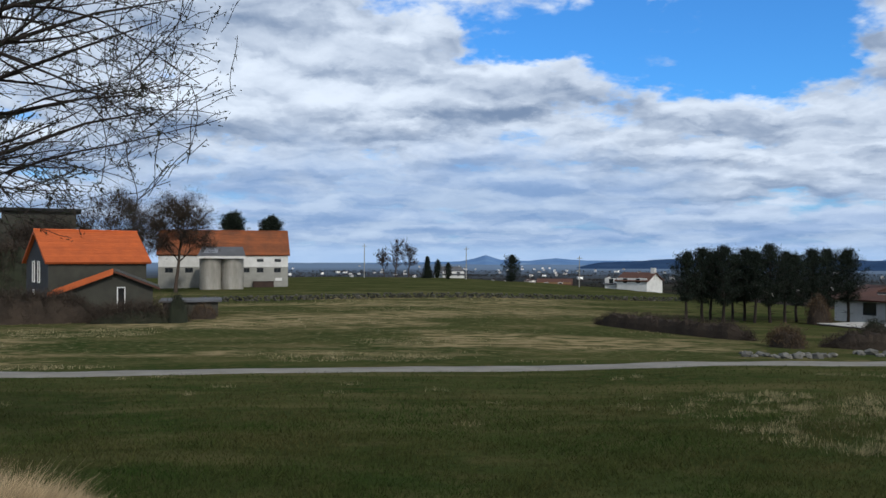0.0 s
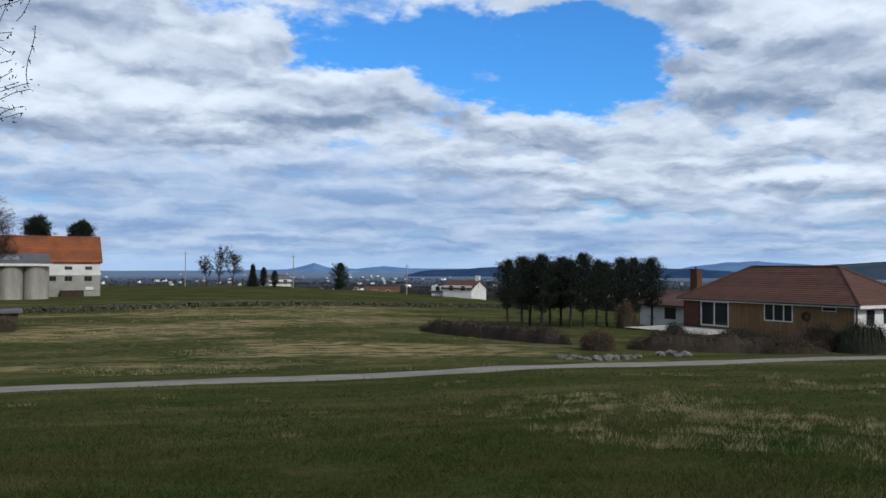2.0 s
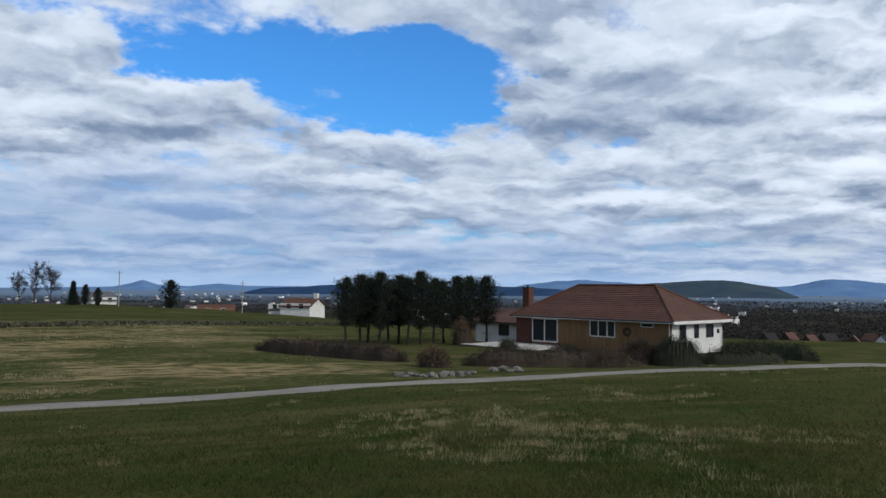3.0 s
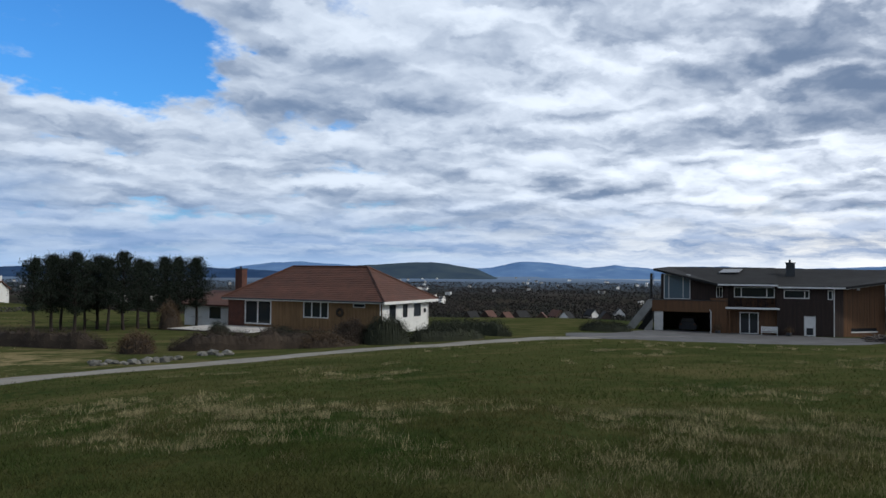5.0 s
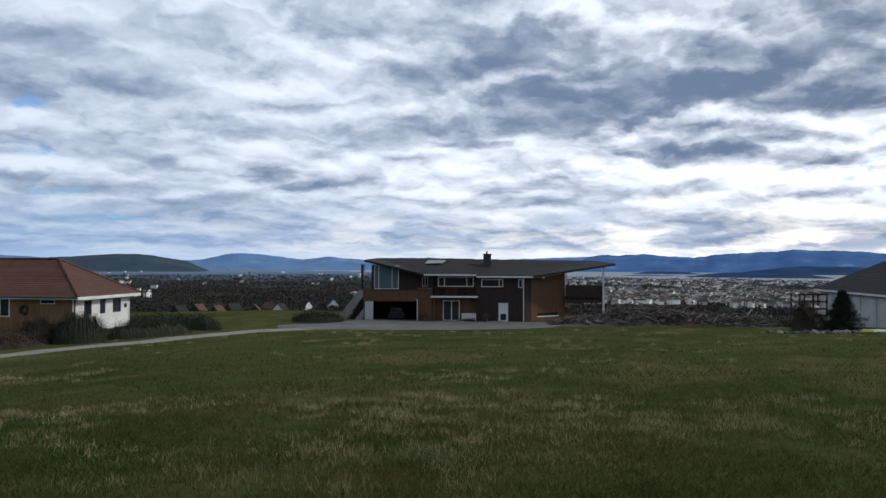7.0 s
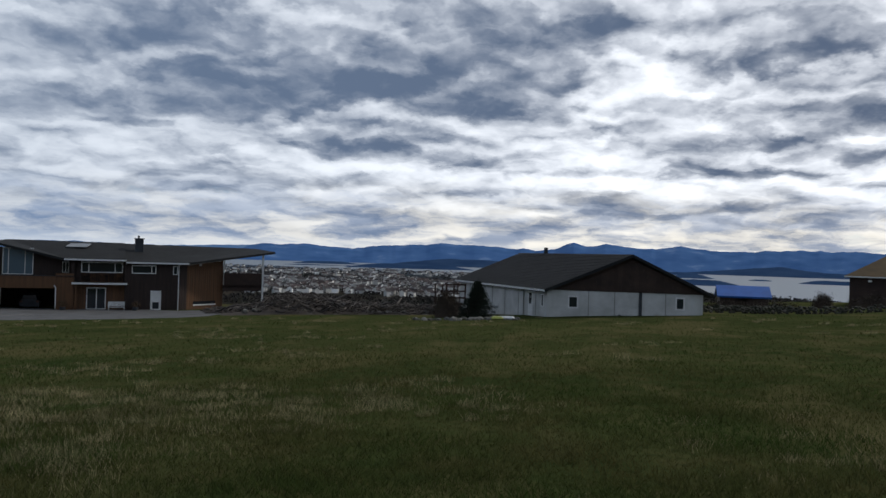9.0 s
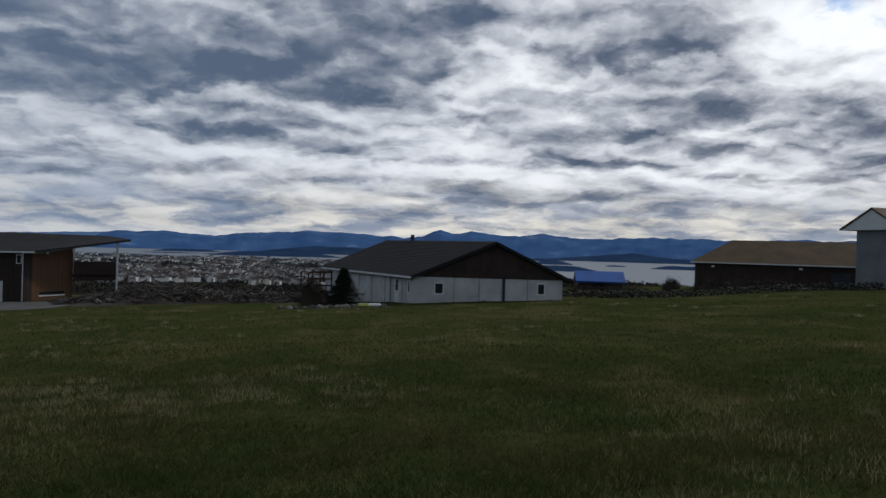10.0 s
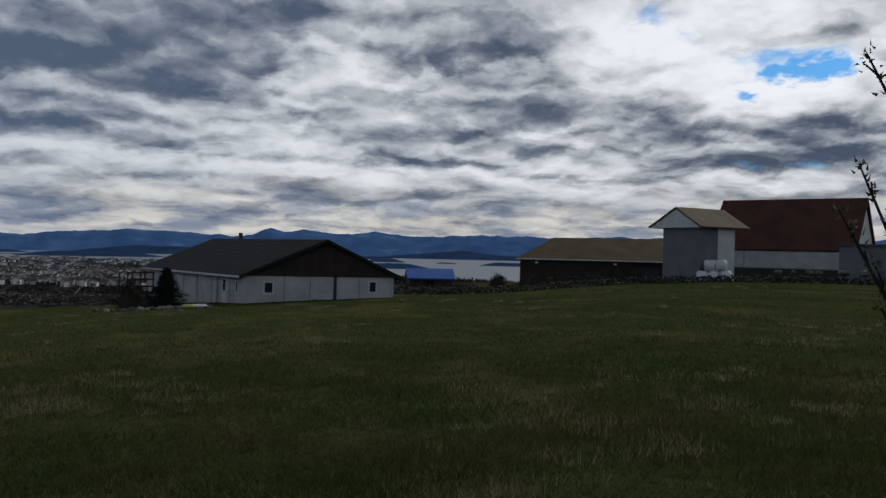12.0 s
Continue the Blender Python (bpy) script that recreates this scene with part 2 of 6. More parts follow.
BLACK = material("dark_interior", (0.012, 0.012, 0.012), (0.008, 0.008, 0.008), 1.0, 0.9)
METAL = material("galvanised_metal", (0.45, 0.46, 0.47), (0.36, 0.37, 0.38), 2.0, 0.45, 0.8)
WRAP = material("white_bale_wrap", (0.80, 0.81, 0.82), (0.70, 0.71, 0.72), 2.5, 0.35, bump=0.3, fine=12)

# ---- the lie of the land ----
LAND_AZ = [-180, -60, -28, 0, 10, 20, 28, 36, 45, 51, 60, 70, 80, 86, 93, 104, 112, 120, 132, 160, 180]
LAND_SLOPE = [0, .05, .086, .091, .0885, .079, .075, .068, .0625, .058, .062, .059, .054, .053, .047, .036, .031, .012, .008, 0, 0]
LAND_KNEE = [60, 40, 36, 34, 35, 39.5, 41.5, 48, 56, 68, 75, 75, 75, 76, 65, 66, 85, 70, 90, 90, 60]
LAND_NEXT = [0, 0, -.005, .002, -.009, -.018, -.024, -.022, -.02, -.006, -.008, -.02, -.04, -.06, -.03, -.015, 0, -.04, -.03, 0, 0]
LAND_CREST = [220, 220, 220, 190, 180, 130, 105, 100, 100, 100, 102, 102, 100, 100, 105, 105, 110, 120, 140, 200, 220]
LAND_SEA = [5200, 5200, 5200, 5200, 5200, 5200, 5200, 5200, 5200, 3000, 2400, 1950, 1720, 1650, 1450, 1000, 900, 1000, 1300, 1500, 5200]
SEA = -36.0


def smooth(a, b, v):
    k = min(max((v - a) / (b - a), 0.0), 1.0)
    return k * k * (3 - 2 * k)


def table(values, blur):
    """The values at every quarter of a degree from -200 to 200, run into one another."""
    a = np.arange(-200, 200.25, 0.25)
    w = ((a + 180) % 360) - 180
    out = sum(k * np.interp(((w + o + 180) % 360) - 180, LAND_AZ, values) for o, k in ((0, 1 - 2 * blur), (-5, blur), (5, blur)))
    return out.tolist()


TABLES = {name: table(v, blur) for name, v, blur in (("slope", LAND_SLOPE, .25), ("knee", LAND_KNEE, .25), ("next", LAND_NEXT, .25), ("crest", LAND_CREST, .25), ("sea", LAND_SEA, 0.1))}


def over(az, name):
    f = (az + 200) * 4
    i = int(f)
    t, f = TABLES[name], f - i
    return t[i] * (1 - f) + t[i + 1] * f


def polar(az, d):
    return d * math.sin(radians(az)), d * math.cos(radians(az))


def ground_z(x, y, rough=True):
    d, az = math.hypot(x, y), math.degrees(math.atan2(x, y))
    s, k, e, crest = over(az, "slope"), over(az, "knee"), over(az, "next"), over(az, "crest")
    soft = k * 0.10
    knee = 0.5 * (d + k - math.sqrt((d - k) ** 2 + soft * soft))
    z = -s * knee + e * max(min(d, crest) - k, 0.0)
    z += 4.6 * smooth(-21, -30, az) * smooth(85, 190, d)
    if d > crest:
        level = -31.0 + 2.5 * noise.noise((x / 260, y / 260, 0.3))
        z += (level - z) * (1 - math.exp(-((d - crest) / 130) ** 1.3))
        shore = over(az, "sea") * (1 + 0.10 * noise.noise((x / 420, y / 420, 2.7)))
        z -= 9.0 * smooth(shore - 60, shore + 60, d)
    if rough and d < 400:
        z += 0.05 * noise.noise((x / 3.1, y / 3.1, 0)) * smooth(2, 8, d) + 0.09 * noise.noise((x / 11, y / 11, 4)) * smooth(4, 20, d)
    return z


def mesh_object(name, verts, faces, mat, parent=None, shade=False):
    me = bpy.data.meshes.new(name)
    me.from_pydata(verts, [], faces)
    me.materials.append(mat)
    if shade:
        me.polygons.foreach_set("use_smooth", [True] * len(me.polygons))
    me.update()
    ob = new(name, me)
    ob.parent = parent
    return ob


def ground_material():
    m = bpy.data.materials.new("pasture_grass")
    m.use_nodes = True
    nt = m.node_tree
    N, L = nt.nodes.new, nt.links.new
    b = nt.nodes["Principled BSDF"]
    b.inputs["Roughness"].default_value = 0.95
    b.inputs["Specular IOR Level"].default_value = 0.0
    g = N("ShaderNodeNewGeometry")

    def field(scale, detail=5, stretch=(1, 1, 1), shift=(0, 0, 0)):
        mp = N("ShaderNodeMapping")
        mp.inputs[1].default_value, mp.inputs[3].default_value = shift, stretch
        L(g.outputs["Position"], mp.inputs[0])
        n = N("ShaderNodeTexNoise")
        n.inputs["Scale"].default_value, n.inputs["Detail"].default_value, n.inputs["Roughness"].default_value = scale, detail, 0.62
        L(mp.outputs[0], n.inputs["Vector"])
        return n.outputs[0]

    def spread(v, lo, hi, a=0.0, c=1.0):
        n = N("ShaderNodeMapRange")
        n.interpolation_type = "SMOOTHSTEP"
        L(v, n.inputs[0])
        for i, k in zip((1, 2, 3, 4), (lo, hi, a, c)):
            n.inputs[i].default_value = k
        return n.outputs[0]

    def mul(a, c):
        n = N("ShaderNodeMath")
        n.operation = "MULTIPLY"
        for i, v in enumerate((a, c)):
            if isinstance(v, (int, float)):
                n.inputs[i].default_value = v
            else:
                L(v, n.inputs[i])
        return n.outputs[0]

    def mix(fac, a, c):
        n = N("ShaderNodeMix")
        n.data_type = "RGBA"
        for i, v in ((0, fac), (6, a), (7, c)):
            if isinstance(v, tuple):
                n.inputs[i].default_value = (*v, 1)
            elif isinstance(v, float):
                n.inputs[i].default_value = v
            else:
                L(v, n.inputs[i])
        return n.outputs[2]

    dist = N("ShaderNodeVectorMath")
    dist.operation = "LENGTH"
    L(g.outputs["Position"], dist.inputs[0])
    far = dist.outputs["Value"]
    sep = N("ShaderNodeSeparateXYZ")
    L(g.outputs["Position"], sep.inputs[0])
    grass = mix(spread(field(0.14), 0.36, 0.64), (0.032, 0.050, 0.016), (0.056, 0.068, 0.024))
    grass = mix(spread(field(1.7), 0.4, 0.72), grass, (0.074, 0.070, 0.029))
    grass = mix(mul(spread(field(5.5, 5), 0.50, 0.70), 0.6), grass, (0.016, 0.024, 0.009))
    grass = mix(mul(spread(field(0.35, 6, (0.35, 1.0, 1), (2, 9, 0)), 0.48, 0.66), 0.7), grass, (0.105, 0.092, 0.042))
    # dry straw lies matted on the flat field beyond the track
    straw = mul(spread(field(0.075, 7, (0.7, 1.5, 1), (7, 3, 0)), 0.455, 0.60), spread(field(0.9, 7, (0.7, 1.3, 1)), 0.40, 0.58))
    beyond = mul(spread(far, 36, 41), mul(spread(far, 125, 92), spread(sep.outputs[0], 30, 6)))
    grass = mix(mul(mul(straw, beyond), 0.85), grass, (0.30, 0.235, 0.13))
    grass = mix(mul(mul(spread(field(3.2, 6, (0.6, 1.4, 1), (1, 1, 0)), 0.54, 0.66), beyond), 0.45), grass, (0.32, 0.26, 0.15))
    # heath, woods and roofs of the lower country, with haze painted over the far part
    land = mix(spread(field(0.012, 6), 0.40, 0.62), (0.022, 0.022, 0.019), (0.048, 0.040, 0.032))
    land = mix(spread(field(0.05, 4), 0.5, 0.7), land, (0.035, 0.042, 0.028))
    # haze as base colour: the land pales to blue from 800 m outward
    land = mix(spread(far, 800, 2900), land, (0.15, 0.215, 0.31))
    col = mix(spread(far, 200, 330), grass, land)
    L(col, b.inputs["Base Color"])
    bp = N("ShaderNodeBump")
    bp.inputs["Strength"].default_value, bp.inputs["Distance"].default_value = 0.7, 0.06
    L(field(9, 4), bp.inputs["Height"])
    L(bp.outputs[0], b.inputs["Normal"])
    return m


def build_ground():
    azs = list(np.arange(-180, -40, 6.0)) + list(np.arange(-40, 145, 0.6)) + list(np.arange(145, 180, 6.0))
    rings = [0.6 * 1.0475 ** i for i in range(195)]
    rings = [r for r in rings if r < 4700] + [4900.0]
    verts, faces, n = [(0.0, 0.0, 0.0)], [], len(azs)
    for r in rings:
        for a in azs:
            x, y = polar(a, r)
            verts.append((x, y, ground_z(x, y)))
    for j in range(n):
        faces.append((0, 1 + (j + 1) % n, 1 + j))
    for i in range(len(rings) - 1):
        p, q = 1 + i * n, 1 + (i + 1) * n
        for j in range(n):
            k = (j + 1) % n
            faces.append((p + j, p + k, q + k, q + j))
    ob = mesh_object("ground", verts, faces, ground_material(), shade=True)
    return tagged(ob, "rough spring pasture sloping down to lower country", "ground", kind="structure")


ground = build_ground()


def build_water():
    m = bpy.data.materials.new("fjord_water")
    m.use_nodes = True
    b = m.node_tree.nodes["Principled BSDF"]
    b.inputs["Base Color"].default_value = (0.11, 0.145, 0.18, 1)
    b.inputs["Roughness"].default_value = 0.45
    b.inputs["Specular IOR Level"].default_value = 0.9
    n = m.node_tree.nodes.new("ShaderNodeTexNoise")
    n.inputs["Scale"].default_value = 0.02
    bp = m.node_tree.nodes.new("ShaderNodeBump")
    bp.inputs["Strength"].default_value, bp.inputs["Distance"].default_value = 0.12, 3.0
    m.node_tree.links.new(n.outputs[0], bp.inputs["Height"])
    m.node_tree.links.new(bp.outputs[0], b.inputs["Normal"])
    verts, n_az = [], 120
    for r in (700.0, 4850.0):
        for i in range(n_az):
            verts.append((*polar(-180 + 360 * i / n_az, r), SEA))
    faces = [(i, (i + 1) % n_az, n_az + (i + 1) % n_az, n_az + i) for i in range(n_az)]
    tagged(mesh_object("water", verts, faces, m), "pale grey fjord water below the town", "water", kind="structure")


build_water()


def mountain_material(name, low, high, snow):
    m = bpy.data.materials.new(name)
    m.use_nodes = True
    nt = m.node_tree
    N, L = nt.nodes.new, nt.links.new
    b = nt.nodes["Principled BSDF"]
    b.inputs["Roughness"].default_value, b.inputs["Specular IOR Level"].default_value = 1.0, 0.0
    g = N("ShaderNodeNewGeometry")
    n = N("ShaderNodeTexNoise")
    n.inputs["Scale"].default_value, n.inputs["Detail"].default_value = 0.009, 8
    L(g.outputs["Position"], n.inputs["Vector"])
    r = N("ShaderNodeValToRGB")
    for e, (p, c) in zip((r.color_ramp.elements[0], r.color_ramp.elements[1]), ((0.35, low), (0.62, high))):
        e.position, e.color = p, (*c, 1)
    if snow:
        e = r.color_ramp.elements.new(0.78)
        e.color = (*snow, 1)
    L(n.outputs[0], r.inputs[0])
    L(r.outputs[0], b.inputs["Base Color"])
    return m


def range_of_hills(name, az0, az1, dist, depth, top, seed, mat, label, rug=1.0):
    """A ridge of hills as a folded sheet: front foot, crest and back."""
    verts, faces = [], []
    steps, rows = int((az1 - az0) / 0.12), 9
    for i in range(steps + 1):
        a = az0 + (az1 - az0) * i / steps
        h = top(a)
        for f in (0.045, 0.11, 0.27, 0.6, 1.3):
            h += rug * 15.0 * (0.045 / f) ** 0.68 * noise.noise((a * f * 6, seed, f * 9))
        h = SEA - 1 + (h - SEA + 1) * smooth(az0, az0 + min(3, (az1 - az0) * .35), a) * smooth(az1, az1 - min(3, (az1 - az0) * .35), a)
        for j in range(rows):
            k = j / (rows - 1)
            rise = math.sin(min(k * 1.25, 1.0) * math.pi / 2) if k <= 0.8 else 1 - (k - 0.8) / 0.2
            d = dist + depth * k
            w = rug * 5.0 * noise.noise((a * 0.9, k * 3, seed + 3)) * math.sin(math.pi * min(k, 0.8) / 0.8)
            verts.append((*polar(a, d), SEA - 1 + max(rise * (h - SEA) + w * rise, 0.0)))
    for i in range(steps):
        for j in range(rows - 1):
            p = i * rows + j
            faces.append((p, p + rows, p + rows + 1, p + 1))
    ob = mesh_object(name, verts, faces, mat, shade=True)
    tagged(ob, label, "hills", kind="structure")


# the blue of distant haze is put into the mountains' base colours
FAR_HAZE_BLUE = mountain_material("haze_blue_mountain", (0.052, 0.122, 0.285), (0.080, 0.165, 0.35), (0.20, 0.30, 0.48))
PALE_HAZE_BLUE = mountain_material("hazy_distant_mountain", (0.105, 0.20, 0.38), (0.135, 0.24, 0.42), (0.26, 0.36, 0.50))
# woods on hills and islands, their colour shifted to blue to paint haze
MID_HAZE_BLUE = mountain_material("hazed_wooded_far_hill", (0.024, 0.052, 0.115), (0.036, 0.070, 0.14), None)
HAZED_HILL = mountain_material("hazed_wooded_hill", (0.040, 0.064, 0.094), (0.060, 0.085, 0.105), None)


def skyline(dist, *stops):
    """Crest heights at a distance, from bearings and heights over the horizon in degrees."""
    a, e = [p[0] for p in stops], [p[1] for p in stops]
    return lambda az: EYE + dist * math.tan(radians(float(np.interp(az, a, e))))


range_of_hills("backdrop_mountains", 70, 150, 3400, 700, skyline(3960, (70, .35), (78, .45), (80.3, .42), (83.3, .72), (85, .88), (90.4, .8), (92.4, .6), (93.8, .78), (95, 1.2), (95.9, 1.0), (97.2, 1.16), (99.7, .84), (102, 1.1), (105, .9), (107.6, 1.02), (112, .98), (121, 1.1), (150, 1.1)), 1.0, FAR_HAZE_BLUE, "snow-flecked mountains across the fjord, coloured blue for haze", 0.85)
range_of_hills("backdrop_low_mountains", 26, 80, 3500, 650, skyline(4020, (28, .05), (33, .38), (37, .2), (45.5, .06), (48.2, .56), (51, .42), (53, .18), (54.6, .36), (57.2, .13), (62, .3), (66, .2), (75, .45)), 7.0, PALE_HAZE_BLUE, "mountains on the horizon, coloured pale blue for haze", 0.45)
range_of_hills("backdrop_near_hills", 33, 48, 2600, 500, skyline(3000, (33, -.3), (37, .2), (39, .34), (42, .5), (43.2, .38), (45.3, .0), (47, -.5)), 3.0, HAZED_HILL, "dark wooded hill behind the town", 0.22)
range_of_hills("backdrop_plain_hills", -8, 22, 3900, 500, skyline(4300, (-8, -.45), (1.2, -.25), (2.2, -.05), (3, .2), (4, -.1), (6, -.2), (7.9, .0), (9.7, -.15), (22, -.15)), 5.0, PALE_HAZE_BLUE, "low hills behind the plain, tinted pale blue as haze", 0.12)
range_of_hills("backdrop_wooded_ridge", 8, 34, 2500, 400, skyline(2820, (8, -.5), (11, -.28), (14, -.12), (16, .05), (20, -.12), (27, -.05), (34, -.3)), 6.0, MID_HAZE_BLUE, "dark wooded ridge behind the far houses", 0.2)
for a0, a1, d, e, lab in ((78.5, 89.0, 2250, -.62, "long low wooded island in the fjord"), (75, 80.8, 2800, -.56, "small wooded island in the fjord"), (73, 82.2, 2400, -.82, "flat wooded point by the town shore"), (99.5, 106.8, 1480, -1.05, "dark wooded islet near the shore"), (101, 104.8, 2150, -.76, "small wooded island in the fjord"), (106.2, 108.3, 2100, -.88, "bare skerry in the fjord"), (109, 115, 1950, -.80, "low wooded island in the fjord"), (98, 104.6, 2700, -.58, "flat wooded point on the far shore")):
    range_of_hills("backdrop_island", a0, a1, d, 120, skyline(d + 96, (a0, e)), a0, MID_HAZE_BLUE, lab, 0.16)
range_of_hills("backdrop_fore_hills", 81, 95, 2950, 300, skyline(3190, (81, -.6), (84, -.4), (86.5, -.12), (89, -.2), (92, -.35), (95, -.5)), 15.0, MID_HAZE_BLUE, "dark wooded hill along the far shore, tinted blue as haze", 0.2)
range_of_hills("backdrop_fore_hills", 101, 124, 3050, 300, skyline(3290, (101, -.55), (105, -.38), (108.4, -.04), (111, -.35), (124, -.45)), 16.0, MID_HAZE_BLUE, "dark wooded hill along the far shore, tinted blue as haze", 0.2)

# ---- building kit ----
def thing(name, x, y, z, az, label, category, group="", kind=""):
    """An empty at the base of a thing; its y axis points away to the bearing az, x to the right."""
    ob = new(name)
    ob.empty_display_size = 0.5
    ob.matrix_world = pose(x, y, z, 0, 0, -az)
    return tagged(ob, label, category, group, kind)


def part(name, bm, mat, parent, label="", shade=False):
    me = bpy.data.meshes.new(name)
    bm.to_mesh(me)
    bm.free()
    me.materials.append(mat)
    if shade:
        me.polygons.foreach_set("use_smooth", [True] * len(me.polygons))
    ob = new(name, me)
    ob.parent = parent
    if label:
        ob["label"] = label
    return ob


def box(bm, x0, x1, y0, y1, z0, z1, bevel=0.0):
    v = [bm.verts.new((x, y, z)) for x in (x0, x1) for y in (y0, y1) for z in (z0, z1)]
    f = [bm.faces.new([v[i] for i in q]) for q in ((0, 1, 3, 2), (4, 6, 7, 5), (0, 4, 5, 1), (2, 3, 7, 6), (0, 2, 6, 4), (1, 5, 7, 3))]
    if bevel:
        edges = list({e for q in f for e in q.edges})
        bmesh.ops.bevel(bm, geom=edges, offset=bevel, segments=1, affect="EDGES")
    return bm


def boxed(*dims, bevel=0.0):
    return box(bmesh.new(), *dims, bevel=bevel)


def prism(bm, ring, y0, y1):
    """A ring of (x, z) points drawn out along y."""
    a = [bm.verts.new((x, y0, z)) for x, z in ring]
    b = [bm.verts.new((x, y1, z)) for x, z in ring]
    n = len(ring)
    bm.faces.new(a)
    bm.faces.new(b[::-1])
    for i in range(n):
        bm.faces.new((a[i], b[i], b[(i + 1) % n], a[(i + 1) % n]))
    bmesh.ops.recalc_face_normals(bm, faces=bm.faces)
    return bm


def slab(bm, quad, thick):
    """A sheet of that thickness under three or four corner points."""
    q = [Vector(p) for p in quad]
    n = (q[1] - q[0]).cross(q[2] - q[0]).normalized()
    if n.z < 0:
        q, n = q[::-1], -n
    a = [bm.verts.new(p) for p in q]
    b = [bm.verts.new(p - n * thick) for p in q]
    bm.faces.new(a)
    bm.faces.new(b[::-1])
    for i in range(len(q)):
        bm.faces.new((a[i], b[i], b[(i + 1) % len(q)], a[(i + 1) % len(q)]))
    return bm


def wall_bm(length, z0, z1, thick, holes=()):
    """A wall along x from 0, its face at y = 0, cut through by holes (x0, x1, z0, z1)."""
    bm = bmesh.new()
    xs = sorted({0.0, length, *(h[0] for h in holes), *(h[1] for h in holes)})
    zs = sorted({z0, z1, *(h[2] for h in holes), *(h[3] for h in holes)})
    solid = {}
    for i, (a, b) in enumerate(zip(xs, xs[1:])):
        for j, (c, d) in enumerate(zip(zs, zs[1:])):
            x, z = (a + b) / 2, (c + d) / 2
            solid[i, j] = not any(h[0] < x < h[1] and h[2] < z < h[3] for h in holes)
    made = {}

    def v(i, k, j):
        if (i, k, j) not in made:
            made[i, k, j] = bm.verts.new((xs[i], k * thick, zs[j]))
        return made[i, k, j]

    for (i, j), s in solid.items():
        if not s:
            continue
        bm.faces.new((v(i, 0, j), v(i + 1, 0, j), v(i + 1, 0, j + 1), v(i, 0, j + 1)))
        bm.faces.new((v(i, 1, j), v(i, 1, j + 1), v(i + 1, 1, j + 1), v(i + 1, 1, j)))
        for di, dj, e in ((-1, 0, ((i, j), (i, j + 1))), (1, 0, ((i + 1, j + 1), (i + 1, j))), (0, -1, ((i + 1, j), (i, j))), (0, 1, ((i, j + 1), (i + 1, j + 1)))):
            if not solid.get((i + di, j + dj)):
                (p, q), (r, t) = e
                bm.faces.new((v(p, 0, q), v(r, 0, t), v(r, 1, t), v(p, 1, q)))
    bmesh.ops.recalc_face_normals(bm, faces=bm.faces)
    return bm


def moved(ob, x, y, z=0.0, turn=0.0):
    ob.matrix_basis = pose(x, y, z, 0, 0, turn)
    return ob


def window(parent, x0, x1, z0, z1, splits=(), frame_mat=None, bar=0.07, face=-0.03, name="window", pane_mat=None, depth=0.10):
    """A framed window in the plane y = 0 of its parent: frame, mullions and one pane a light."""
    frame_mat = frame_mat or WHITE
    w = new(name)
    w.parent = parent
    bm = bmesh.new()
    for a, b, c, d in ((x0, x1, z0, z0 + bar), (x0, x1, z1 - bar, z1), (x0, x0 + bar, z0 + bar, z1 - bar), (x1 - bar, x1, z0 + bar, z1 - bar)):
        box(bm, a, b, face, face + depth, c, d)
    for s in splits:
        box(bm, s - bar / 2, s + bar / 2, face, face + depth, z0 + bar, z1 - bar)
    part("window_frame", bm, frame_mat, w)
    xs = [x0 + bar, *splits, x1 - bar]
    for a, b in zip(xs, xs[1:]):
        part("pane", boxed(a, b, face + depth * 0.5, face + depth * 0.5 + 0.012, z0 + bar, z1 - bar), pane_mat or GLASS, w)
    return w


def boards(parent, x0, x1, z0, z1, width, mat, holes=(), name="board", thick=0.022, face=0.0):
    """Upright boards on a wall's face, broken by the openings."""
    n = max(1, round((x1 - x0) / width))
    w = (x1 - x0) / n
    for i in range(n):
        a, b = x0 + i * w, x0 + (i + 1) * w
        z = z0
        spans = sorted((h[2], h[3]) for h in holes if h[0] < (a + b) / 2 < h[1])
        for lo, hi in [*spans, (z1, z1)]:
            if lo > z + 0.05:
                t = thick * (1 if i % 2 else 0.45)
                part(name, boxed(a + 0.004, b - 0.004, face - t, face - 0.002, z, lo), mat, parent)
            z = max(z, hi)


def tile_courses(parent, quad, courses, mat, thick=0.03, name="tile_course"):
    """Roof tiles laid in overlapping courses on a plane: eave left, eave right, ridge right, ridge left."""
    a, b, c, d = (Vector(p) for p in quad)
    n = (b - a).cross(d - a).normalized()
    if n.z < 0:
        n = -n
    for i in range(courses):
        k0, k1 = i / courses, min((i + 1.12) / courses, 1.0)
        p0, p1, q0, q1 = a.lerp(d, k0), b.lerp(c, k0), a.lerp(d, k1), b.lerp(c, k1)
        bm = bmesh.new()
        v = [bm.verts.new(p) for p in (p0 + n * thick, p1 + n * thick, q1 + n * 0.006, q0 + n * 0.006, p0 + n * 0.004, p1 + n * 0.004, q1 + n * 0.002, q0 + n * 0.002)]
        for q in ((0, 1, 2, 3), (4, 7, 6, 5), (0, 4, 5, 1), (1, 5, 6, 2), (3, 7, 4, 0), (2, 6, 7, 3)):
            bm.faces.new([v[j] for j in q])
        part(name, bm, mat, parent)

